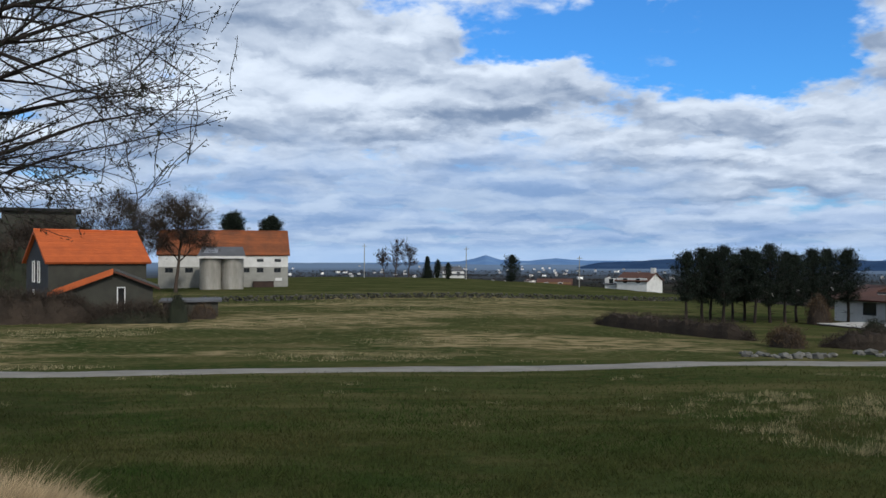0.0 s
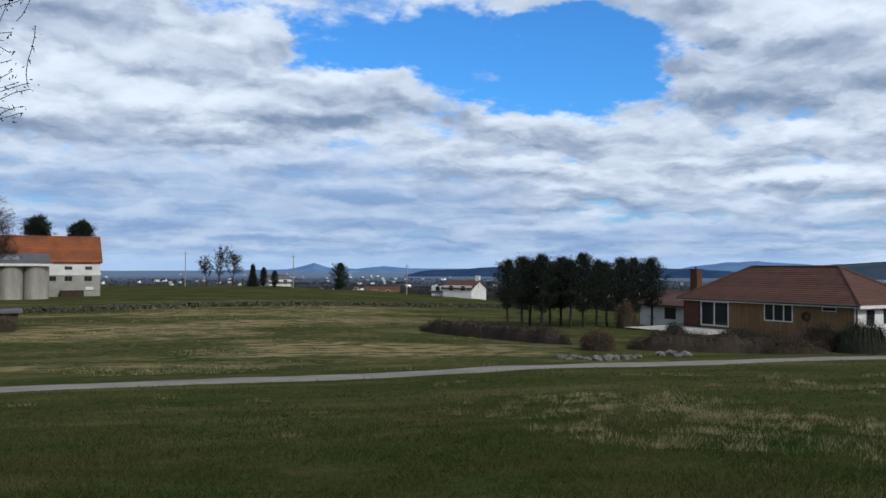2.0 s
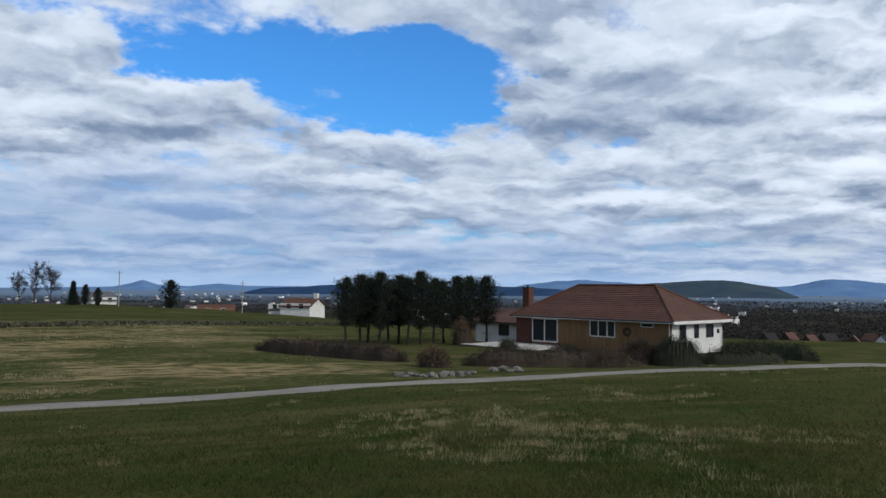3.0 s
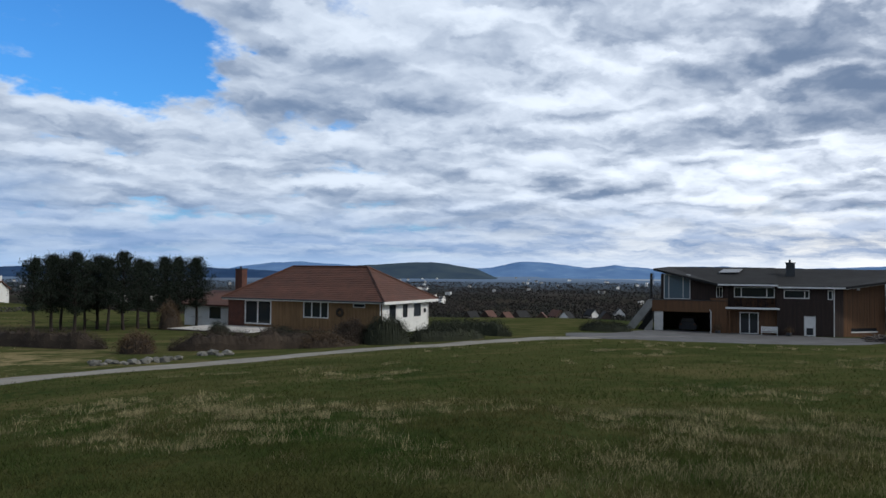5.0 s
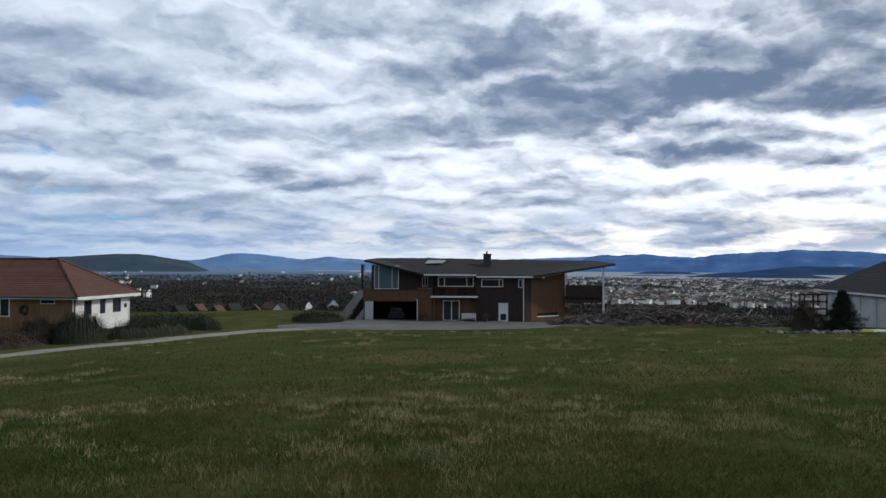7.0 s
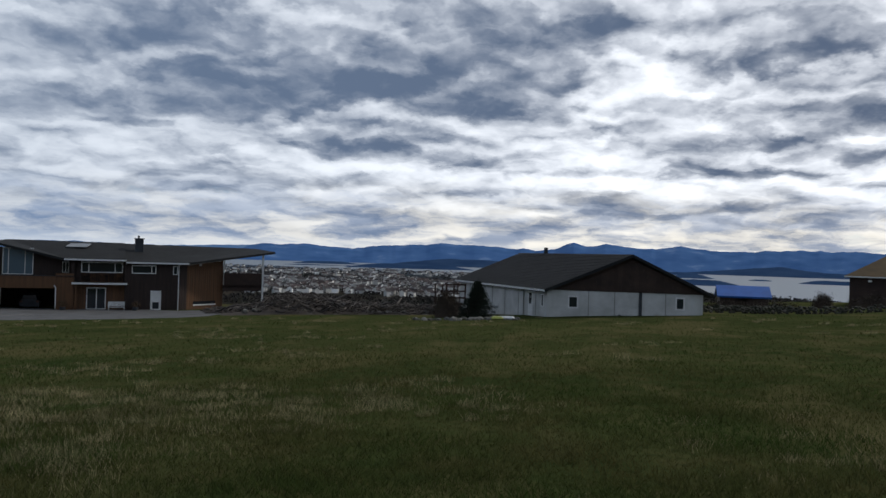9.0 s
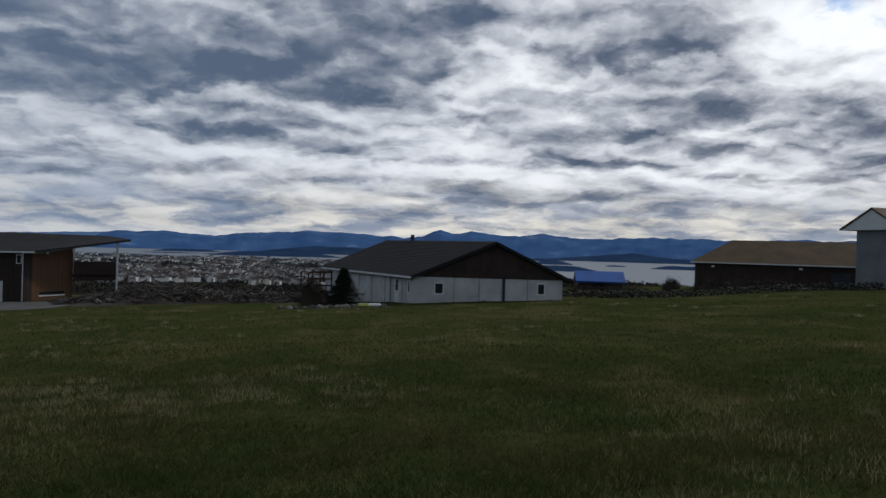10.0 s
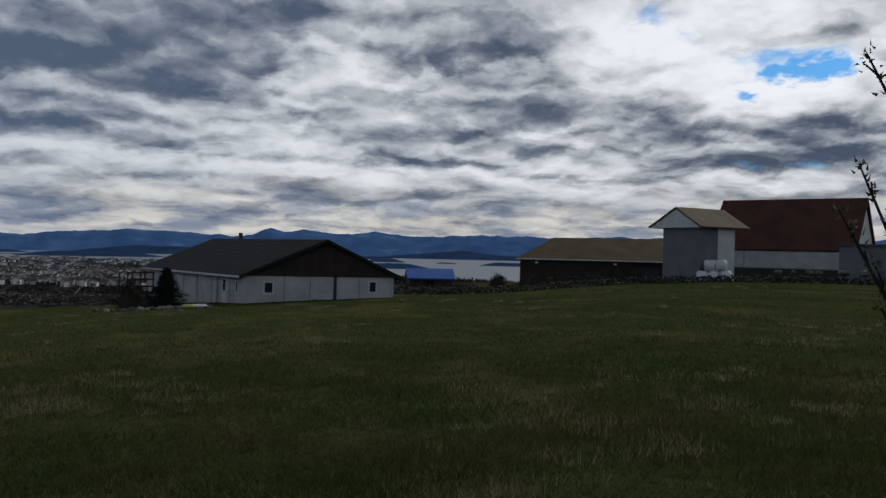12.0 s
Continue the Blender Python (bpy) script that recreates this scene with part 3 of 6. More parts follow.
# ---- bungalow ----
def bungalow():
    t = thing("bungalow", 35.5, 66.75, -3.85, 70, "brown-tiled hip-roofed bungalow with golden boards and white end wall", "house")
    X0, X1, Y0, Y1, TOP = 0.4, 16.4, 0.5, 8.4, 2.72
    holes = [(2.2, 5.15, 0.45, 2.56), (8.57, 11.16, 1.2, 2.6), (13.6, 14.77, 2.2, 2.52)]
    local = [(a - X0, b - X0, c, d) for a, b, c, d in holes]
    front = moved(part("wall", wall_bm(X1 - X0, -0.6, TOP, 0.25, local), PINE_BOARD, t, "golden-brown boarded front wall"), X0, Y0)
    boards(front, 4.8, 8.1, 0.0, TOP - 0.05, 0.155, PINE_BOARD, local)
    boards(front, 10.9, X1 - X0, 0.0, TOP - 0.05, 0.155, PINE_BOARD, local)
    boards(front, 8.1, 10.9, 0.0, 1.18, 0.155, PINE_BOARD)
    brick = moved(part("brick_corner", boxed(0, 1.75, -0.12, -0.002, -0.6, TOP), BRICK, t, "dark red brick corner"), X0, Y0)
    for k in range(30):
        box_bm = boxed(0.01, 1.74, -0.128, -0.121, -0.2 + k * 0.095, -0.2 + k * 0.095 + 0.078)
        part("brick_course", box_bm, BRICK, brick)
    side_holes = [(1.1, 2.1, 1.3, 2.4), (3.3, 4.05, 1.3, 2.4), (5.2, 6.4, 1.3, 2.4)]
    side = moved(part("wall", wall_bm(Y1 - Y0, -0.6, TOP, 0.25, side_holes), WHITE_RENDER, t, "white rendered end wall"), X1, Y0, 0, 90)
    back = moved(part("wall", wall_bm(X1 - X0, -0.6, TOP, 0.25), WHITE_RENDER, t), X1, Y1, 0, 180)
    left = moved(part("wall", wall_bm(Y1 - Y0, -0.6, TOP, 0.25), BRICK, t), X0, Y1, 0, -90)
    part("floor", boxed(X0 + .3, X1 - .3, Y0 + .3, Y1 - .3, -0.1, 0.1), BLACK, t)
    window(front, *local[0], splits=[3.35 - 0.1], bar=0.11, name="glass_door")
    window(front, *local[1], splits=[9.05, 9.95], bar=0.09)
    window(front, *local[2], bar=0.05)
    for h in side_holes:
        window(side, *h, bar=0.06, frame_mat=CHARCOAL)
    lamp = part("wall_lamp", boxed(6.95, 7.15, -0.16, -0.002, 1.6, 1.95, bevel=0.03), CHARCOAL, side)
    bm = bmesh.new()
    for i in range(14):
        a = 2 * math.pi * i / 14
        bmesh.ops.create_icosphere(bm, subdivisions=1, radius=0.13, matrix=Matrix.Translation((11.95 + 0.27 * math.cos(a), -0.1, 1.75 + 0.27 * math.sin(a))))
    part("wreath", bm, HEDGE_TWIG, front, "round dark twig wreath")
    # hip roof
    E0, E1, F0, F1, EZ, RZ = 0.1, 16.95, -0.1, 9.15, 2.74, 5.5
    RA, RB, RY = 4.4, 12.45, 4.5
    c = [(E0, F0, EZ), (E1, F0, EZ), (E1, F1, EZ), (E0, F1, EZ)]
    ra, rb = (RA, RY, RZ), (RB, RY, RZ)
    bm = bmesh.new()
    v = [bm.verts.new(p) for p in (*c, ra, rb)]
    for q in ((0, 1, 5, 4), (1, 2, 5), (2, 3, 4, 5), (3, 0, 4), (3, 2, 1, 0)):
        bm.faces.new([v[i] for i in q])
    roof = part("roof", bm, BROWN_TILE, t, "brown tiled hip roof")
    tile_courses(roof, (c[0], c[1], rb, ra), 18, BROWN_TILE)
    tile_courses(roof, (c[1], c[2], rb, rb), 18, BROWN_TILE)
    tile_courses(roof, (c[3], c[0], ra, ra), 18, BROWN_TILE)
    bm = bmesh.new()
    for p, q in ((c[0], ra), (c[1], rb), (ra, rb), (c[2], rb)):
        tube(bm, [Vector(p) + Vector((0, 0, .05)), Vector(q) + Vector((0, 0, .05))], [0.09, 0.09], 6)
    part("ridge_tiles", bm, BROWN_TILE, roof, "rounded ridge tiles")
    part("fascia", boxed(E0, E1, F0 - 0.03, F0 - 0.004, EZ - 0.17, EZ + 0.01), WHITE, t, "thin pale fascia board")
    part("fascia", boxed(E1 + 0.004, E1 + 0.03, F0, F1, EZ - 0.22, EZ + 0.01), WHITE, t)
    gut = bmesh.new()
    tube(gut, [Vector((E0, F0 - 0.09, EZ - 0.03)), Vector((E1, F0 - 0.09, EZ - 0.03))], [0.06, 0.06], 7)
    part("gutter", gut, CHARCOAL, t)
    dp = bmesh.new()
    tube(dp, [Vector((X1 - 0.15, Y0 - 0.08, EZ - 0.1)), Vector((X1 - 0.15, Y0 - 0.08, 0))], [0.045, 0.045], 7)
    part("downpipe", dp, WHITE, t)
    ch = part("chimney", boxed(-4.15, -3.3, 6.4, 7.15, 2.0, 5.2, bevel=0.02), BRICK, t, "dark brick chimney")
    part("chimney_cap", boxed(-4.21, -3.24, 6.34, 7.21, 5.2, 5.3), CHARCOAL, ch)
    part("chimney_pot", boxed(-3.85, -3.7, 6.7, 6.85, 5.3, 5.5), CHARCOAL, ch)
    # low annex behind
    ann = part("annex", wall_bm(7.5, -0.8, 1.9, 0.25, [(3.2, 4.6, 0.5, 1.6)]), WHITE_RENDER, t, "low white annex wing")
    moved(ann, -8.0, 3.6)
    window(ann, 3.2, 4.6, 0.5, 1.6, bar=0.06, frame_mat=CHARCOAL)
    bm = bmesh.new()
    slab(bm, ((-8.6, 3.0, 1.85), (0.3, 3.0, 1.85), (0.3, 6.6, 3.1), (-7.2, 6.6, 3.1)), 0.14)
    slab(bm, ((-8.6, 10.2, 1.85), (0.3, 10.2, 1.85), (0.3, 6.6, 3.1), (-7.2, 6.6, 3.1)), 0.14)
    slab(bm, ((-8.6, 3.0, 1.85), (-7.2, 6.6, 3.1), (-8.6, 10.2, 1.85)), 0.14)
    part("annex_roof", bm, BROWN_TILE, t)
    part("annex_wall", boxed(-8.0, -7.75, 3.86, 9.7, -0.8, 1.9), WHITE_RENDER, t)
    part("annex_wall", boxed(-7.74, 0.4, 9.45, 9.7, -0.8, 1.9), WHITE_RENDER, t)
    # terrace deck: a thing of its own, laid plank by plank
    d = thing("terrace_deck", 35.5, 66.75, -3.85, 70, "pale weathered boarded terrace deck beside the bungalow", "deck")
    for i in range(30):
        y = -5.3 + i * 0.185
        part("plank", boxed(-1.1 + 0.02 * (i % 3), 7.6 if i < 21 else 5.6, y, y + 0.172, 0.22, 0.265), TERRACE, d)
    part("deck_frame", boxed(-1.0, 7.5, -5.25, -1.5, -0.6, 0.218), BARK, d, "dark timber deck frame")
    part("deck_frame", boxed(-1.0, 5.5, -1.49, 0.3, -0.6, 0.218), BARK, d)


def tube(bm, pts, radii, sides=6, cap=True):
    """A round rod along points with a radius at each."""
    rings = []
    for i, p in enumerate(pts):
        d = (pts[min(i + 1, len(pts) - 1)] - pts[max(i - 1, 0)]).normalized()
        u = d.orthogonal().normalized()
        w = d.cross(u)
        rings.append([bm.verts.new(p + radii[i] * (u * math.cos(2 * math.pi * k / sides) + w * math.sin(2 * math.pi * k / sides))) for k in range(sides)])
    for a, b in zip(rings, rings[1:]):
        d = pts[1] - pts[0]
        for k in range(sides):
            bm.faces.new((a[k], a[(k + 1) % sides], b[(k + 1) % sides], b[k]))
    if cap:
        bm.faces.new(rings[0][::-1])
        bm.faces.new(rings[-1])
    return bm


bungalow()


# ---- modern timber villa ----
def villa():
    t = thing("timber_villa", 72.3, 46.6, -4.75, 62.8, "dark-stained timber villa with swept roof, open garage and amber wall", "house")
    # upper and lower front, dark boards
    low = [(0.0, 4.7, 0.0, 0.01)]
    mid_holes = [(0.57, 4.32, 3.75, 4.8), (1.1, 2.85, 0.2, 2.32)]
    mid = moved(part("wall", wall_bm(4.5, -0.6, 5.1, 0.25, mid_holes), DARK_BOARD, t, "dark-stained boarded wall"), 7.5, 0.5)
    window(mid, 0.57, 4.32, 3.75, 4.8, splits=[1.25, 3.6], bar=0.09)
    window(mid, 1.1, 2.85, 0.2, 2.32, splits=[2.0], bar=0.09, name="patio_door")
    boards(mid, 0, 4.5, 2.75, 5.05, 0.15, DARK_BOARD, mid_holes)
    boards(mid, 0, 4.5, 0.0, 2.6, 0.15, AMBER_BOARD, mid_holes)
    right_holes = [(0.6, 2.87, 3.75, 4.57), (4.45, 4.9, 3.7, 4.57), (2.44, 3.35, 0.1, 2.1)]
    right = moved(part("wall", wall_bm(5.05, -0.6, 5.0, 0.25, right_holes), DARK_BOARD, t), 12.0, 0.0)
    boards(right, 0, 5.05, 0.0, 4.95, 0.15, DARK_BOARD, right_holes)
    window(right, 0.6, 2.87, 3.75, 4.57, splits=[2.45], bar=0.08)
    window(right, 4.45, 4.9, 3.7, 4.57, bar=0.07)
    door = part("door", boxed(2.46, 3.33, 0.06, 0.11, 0.1, 2.08, bevel=0.01), WHITE, right, "white panelled door with glass light")
    part("door_frame", box(boxed(2.40, 2.46, -0.04, 0.1, 0.1, 2.14), 3.33, 3.39, -0.04, 0.1, 0.1, 2.14), WHITE, right)
    part("door_light", boxed(2.6, 3.2, 0.048, 0.058, 0.3, 0.95), GLASS, door)
    part("door_handle", boxed(3.2, 3.26, 0.0, 0.06, 1.05, 1.1, bevel=0.01), METAL, door)
    part("corner_pipe", boxed(16.96, 17.04, -0.1, -0.02, 0, 4.95), WHITE, t)
    # canopy over the patio
    part("canopy", boxed(7.3, 12.2, -0.9, 0.45, 2.68, 2.82), DARK_FELT, t, "flat canopy with white edge")
    part("canopy_edge", boxed(7.3, 12.2, -0.93, -0.903, 2.66, 2.84), WHITE, t)
    part("canopy_post", boxed(7.62, 7.74, -0.8, -0.68, 0, 2.66), AMBER_BOARD, t)
    # garage with balcony over it
    amber = moved(part("wall", wall_bm(1.6, -0.6, 3.65, 0.25), AMBER_BOARD, t, "amber boarded pier wall"), 5.9, -0.4)
    boards(amber, 0, 1.6, 0, 3.6, 0.14, AMBER_BOARD)
    part("wall", boxed(0.5, 1.35, -0.4, -0.1, -0.6, 2.45), CONCRETE, t, "pale concrete garage pier")
    part("parapet", boxed(0.3, 5.9, -0.5, -0.25, 2.25, 3.38), AMBER_BOARD, t, "brown boarded balcony parapet")
    part("parapet_cap", boxed(0.25, 7.5, -0.55, -0.2, 3.38, 3.43), CHARCOAL, t)
    part("garage_ceiling", boxed(0.5, 7.5, -0.1, 7, 2.26, 2.44), CONCRETE, t)
    part("garage_back", boxed(0.5, 7.5, 7, 7.25, -0.6, 6), DARK_BOARD, t)
    part("garage_side", boxed(0.5, 0.75, -0.1, 7, -0.6, 2.25), CONCRETE, t)
    part("garage_side", boxed(7.25, 7.5, -0.1, 7, -0.6, 4.9), DARK_BOARD, t)
    pipe = bmesh.new()
    tube(pipe, [Vector((5.8, -0.55, 2.5)), Vector((5.95, -0.55, 2.3)), Vector((5.95, -0.55, 0))], [0.045] * 3, 7)
    part("downpipe", pipe, WHITE, t)
    # upper glazed corner
    g = moved(part("wall", wall_bm(3.4, 3.4, 5.3, 0.2, [(2.5, 3.1, 3.7, 4.75)]), DARK_BOARD, t), 3.9, 1.2)
    window(g, 2.5, 3.1, 3.7, 4.75, splits=[2.8], bar=0.06)
    glz = new("glazed_corner")
    glz.parent = t
    moved(glz, 1.3, 1.2)
    window(glz, 0, 2.6, 3.45, 5.95, splits=[0.5, 1.9], bar=0.07, name="window", pane_mat=PALE_GLASS)
    part("side_glass", boxed(0.02, 0.04, 0.1, 4.5, 3.5, 6.1), PALE_GLASS, t)
    # stair with sloped cheek walls
    st = part("stair", prism(bmesh.new(), [(-2.3, 0.0), (-1.75, 0.0), (0.3, 2.75), (0.3, 3.4), (-0.1, 3.4), (-2.3, 0.55)], -0.6, -0.3), STAIR_GREY, t, "grey outside stair with sloped parapet")
    part("stair", prism(bmesh.new(), [(-0.5, -0.4), (-0.1, -0.4), (0.4, 0.6), (0.4, 1.5), (-0.5, 0.35)], -1.0, -0.75), STAIR_GREY, t)
    part("under_stair", prism(bmesh.new(), [(-1.7, -0.4), (0.3, -0.4), (0.3, 2.6)], -0.2, 0.6), BLACK, t)
    for k in range(12):
        part("step", boxed(-2.4 + k * 0.21, -2.19 + k * 0.21, -0.3, 0.7, -0.1 + k * 0.25, 0.1 + k * 0.27), STAIR_GREY, st)
    # angled amber end wall
    L = math.hypot(4.75, 3.6)
    turn = math.degrees(math.atan2(3.6, 4.75))
    end_holes = [(1.9, 5.0, 0.55, 0.98)]
    end = moved(part("wall", wall_bm(L, -0.6, 4.85, 0.25, end_holes), AMBER_BOARD, t, "amber boarded angled end wall"), 17.06, 0.0, 0, turn)
    part("wall_top", prism(bmesh.new(), [(0, 4.854), (L, 4.854), (L, 5.42), (0.2, 4.9)], -0.02, 0.22), AMBER_BOARD, end)
    boards(end, 1.0, L, 0.0, 4.85, 0.145, AMBER_BOARD, end_holes)
    boards(end, 0.02, 1.0, 0.0, 4.85, 0.145, DARK_BOARD)
    part("slot_light", boxed(1.9, 5.0, -0.06, 0.1, 0.55, 0.66), WHITE, end, "low white slot window sill")
    part("slot_glass", boxed(1.9, 5.0, 0.05, 0.08, 0.66, 0.98), GLASS, end)
    part("wall_lamp", boxed(2.55, 2.85, -0.14, -0.03, 4.6, 4.95, bevel=0.03), WHITE, end)
    part("back_wall", boxed(7.5, 21, 7, 7.25, -0.6, 5), DARK_BOARD, t)
    part("side_wall", boxed(21.6, 21.8, 3.75, 7, -0.6, 5.6), DARK_BOARD, t)
    # covered balcony past the end wall
    part("balcony_floor", boxed(21.85, 26.0, 3.0, 7.5, 2.35, 2.6), DARK_BOARD, t)
    part("balcony_rail", boxed(21.85, 26.0, 3.0, 3.06, 2.0, 3.9), BROWN_GABLE, t, "dark boarded balcony rail")
    part("balcony_post", boxed(25.8, 25.98, 2.82, 2.99, -1.4, 6.05), WHITE, t, "white roof post")
    part("balcony_post", boxed(21.85, 21.97, 3.3, 3.42, 2.6, 5.7), WHITE, t)
    # swept roof: low over the middle of the front, high at both tips
    tl, tr = (0.3, 0.8, 6.55), (27.1, 2.6, 6.25)
    e0, e1, e2, e3 = (6.6, -0.75, 5.1), (12.05, -0.75, 5.15), (12.05, -0.75, 4.92), (17.9, -0.75, 4.95)
    rl, rr = (1.5, 5.0, 6.75), (25.5, 6.0, 6.55)
    r1, r2 = (12.05, 5.4, 6.72), (12.05, 5.4, 6.66)
    bm = bmesh.new()
    slab(bm, (tl, e0, rl), 0.22)
    slab(bm, (e0, e1, r1, rl), 0.2)
    slab(bm, (e2, e3, rr, r2), 0.2)
    slab(bm, (e3, tr, rr), 0.22)
    slab(bm, (rl, r1, (12.05, 10, 5.2), (6, 10, 5.2)), 0.2)
    slab(bm, (r2, rr, (18, 10, 5.2), (12.05, 10, 5.2)), 0.2)
    roof = part("roof", bm, DARK_FELT, t, "dark felted swept roof")
    part("eave_board", boxed(6.6, 12.05, -0.80, -0.757, 4.92, 5.08), WHITE, t, "white eave board")
    part("eave_board", boxed(12.05, 17.9, -0.80, -0.757, 4.74, 4.89), WHITE, t)
    sof = bmesh.new()
    slab(sof, ((17.95, -0.6, 4.72), (26.6, 2.62, 6.02), (21.2, 4, 5.6)), 0.03)
    part("soffit", sof, WHITE, t, "pale soffit under the roof tip")
    sk = bmesh.new()
    slab(sk, ((6.6, 2.6, 6.2), (8.5, 2.6, 6.22), (8.9, 3.8, 6.55), (7.0, 3.8, 6.54)), 0.06)
    part("skylight", sk, METAL, roof, "pale rooflight")
    ch = part("chimney", boxed(12.95, 13.75, 2.6, 3.3, 5.3, 7.15, bevel=0.02), CHARCOAL, roof, "grey sheet-clad chimney")
    part("chimney_cap", boxed(12.87, 13.83, 2.52, 3.38, 7.15, 7.24), CHARCOAL, roof)
    part("flue", boxed(13.2, 13.38, 2.85, 3.03, 7.24, 7.5), CHARCOAL, roof)


STAIR_GREY = material("grey_stair_concrete", (0.26, 0.26, 0.25), (0.18, 0.18, 0.17), 1.0, 0.9, bump=0.3)
PALE_GLASS = glass_material("pale_glass", (0.10, 0.14, 0.17))
villa()


# ---- concrete outbuilding ----
def shear(bm, k=-0.511):
    for v in bm.verts:
        v.co.x += k * v.co.y
    return bm


def outbuilding():
    t = thing("concrete_outbuilding", 64.9, -3.4, -3.05, 95, "pale concrete panel outbuilding with dark gabled roof", "outbuilding")
    X0, X1, D, TOP = 0.8, 12.55, 18.3, 2.28
    holes = [(1.62, 2.42, 0.9, 1.88), (9.72, 10.42, 1.05, 2.03)]
    f = moved(part("wall", wall_bm(X1 - X0, -1.2, TOP, 0.2, holes), CONCRETE, t, "pale precast concrete front wall"), X0, 0)
    for h in holes:
        window(f, *h, bar=0.11, face=-0.05)
    xs = [0.0, 3.2, 5.2, 6.95, 9.0, 11.75]
    for i, (a, b) in enumerate(zip(xs, xs[1:])):
        if i == 2:
            door = part("garage_door", boxed(a + 0.05, b - 0.05, -0.035, -0.004, -0.8, TOP - 0.1), CONCRETE, f, "pale closed sectional garage door")
            for k in range(5):
                part("door_panel", boxed(a + 0.08, b - 0.08, -0.05, -0.036, -0.75 + k * 0.58, -0.75 + k * 0.58 + 0.54), CONCRETE, door)
            part("door_handle", boxed(a + 0.25, a + 0.45, -0.08, -0.05, 0.42, 0.56, bevel=0.02), CHARCOAL, door)
    for x in (3.2, 5.18, 9.0):
        part("panel_joint", boxed(x - 0.04, x + 0.04, -0.015, -0.003, -1.2, TOP), GREY_WALL, f)
    part("panel_joint", boxed(7.0, 7.24, -0.06, -0.003, -1.2, TOP + 0.1), CHARCOAL, f, "dark steel post between panels")
    # long left wall, running back
    Ls = D * math.hypot(1, 0.511)
    turn = 90 + math.degrees(math.atan(0.511))
    side_holes = [(17.0, 17.9, 0.1, 2.0), (19.5, 20.0, 0.9, 1.9), (4.0, 4.8, 0.9, 1.8)]
    s = part("wall", wall_bm(Ls, -2.2, TOP, 0.2, side_holes), CONCRETE, t)
    s.matrix_basis = pose(X0 - 0.511 * D, D, 0, 0, 0, turn - 180)
    for h in side_holes[1:]:
        window(s, *h, bar=0.09, face=-0.05)
    dr = part("door", boxed(17.0, 17.9, -0.03, 0.03, -0.2, 2.0), WHITE, s, "white side door with dark light")
    part("door_light", boxed(17.2, 17.7, -0.045, -0.031, 1.0, 1.85), GLASS, dr)
    for x in (3, 6, 9, 12, 15, 18.5):
        part("panel_joint", boxed(x - 0.04, x + 0.04, -0.03, -0.003, -1.5, TOP), GREY_WALL, s)
    part("gutter_board", boxed(-0.4, Ls + 0.5, -0.5, -0.46, TOP - 0.14, TOP + 0.02), WHITE, s, "white gutter board along the eave")
    pipe = bmesh.new()
    tube(pipe, [Vector((16.2, -0.08, TOP - 0.1)), Vector((16.2, -0.08, -1))], [0.05, 0.05], 7)
    part("downpipe", pipe, GREY_WALL, s)
    part("wall", shear(boxed(X1 - 0.2, X1, 0.2, D, -1.2, TOP)), CONCRETE, t)
    part("wall", shear(boxed(X0, X1, D - 0.2, D, -2, TOP)), CONCRETE, t)
    # gable and roof
    AX, AZ_, EL, ER = 7.0, 5.2, 0.25, 13.1
    gab = part("gable", prism(bmesh.new(), [(EL + 0.55, TOP), (ER - 0.55, TOP), (ER - 0.6, TOP + 0.1), (AX, AZ_ - 0.25), (EL + 0.6, TOP + 0.1)], -0.04, 0.14), BROWN_GABLE, t, "dark brown boarded gable")
    for i in range(38):
        x = EL + 0.9 + i * 0.315
        top = TOP + (AZ_ - 0.3 - TOP) * (1 - abs(x - AX) / (AX - EL if x < AX else ER - AX)) - 0.12
        if top > TOP + 0.1:
            part("board", boxed(x, x + 0.30, -0.06 - 0.015 * (i % 2), -0.042, TOP + 0.01, top), BROWN_GABLE, gab)
    bm = bmesh.new()
    F, Bk = -0.55, D + 0.4
    slab(bm, ((EL, F, TOP - 0.02), (EL, Bk, TOP - 0.02), (AX, Bk, AZ_), (AX, F, AZ_)), 0.2)
    slab(bm, ((ER, F, TOP - 0.02), (ER, Bk, TOP - 0.02), (AX, Bk, AZ_), (AX, F, AZ_)), 0.2)
    roof = part("roof", shear(bm), DARK_FELT, t, "dark felted gable roof")
    for i in range(24):
        k0, k1 = i / 24, (i + 1) / 24
        z0, z1 = TOP + (AZ_ - TOP) * k0, TOP + (AZ_ - TOP) * k1
        x0, x1 = EL + (AX - EL) * k0, EL + (AX - EL) * k1
        b2 = bmesh.new()
        slab(b2, ((x0, F, z0 + 0.045), (x0, Bk, z0 + 0.045), (x1, Bk, z1 + 0.012), (x1, F, z1 + 0.012)), 0.02)
        part("felt_course", shear(b2), DARK_FELT, roof)
    v = part("roof_vent", shear(boxed(AX - 0.12, AX + 0.12, 13.2, 13.45, AZ_ - 0.1, AZ_ + 0.55)), CHARCOAL, roof)


outbuilding()


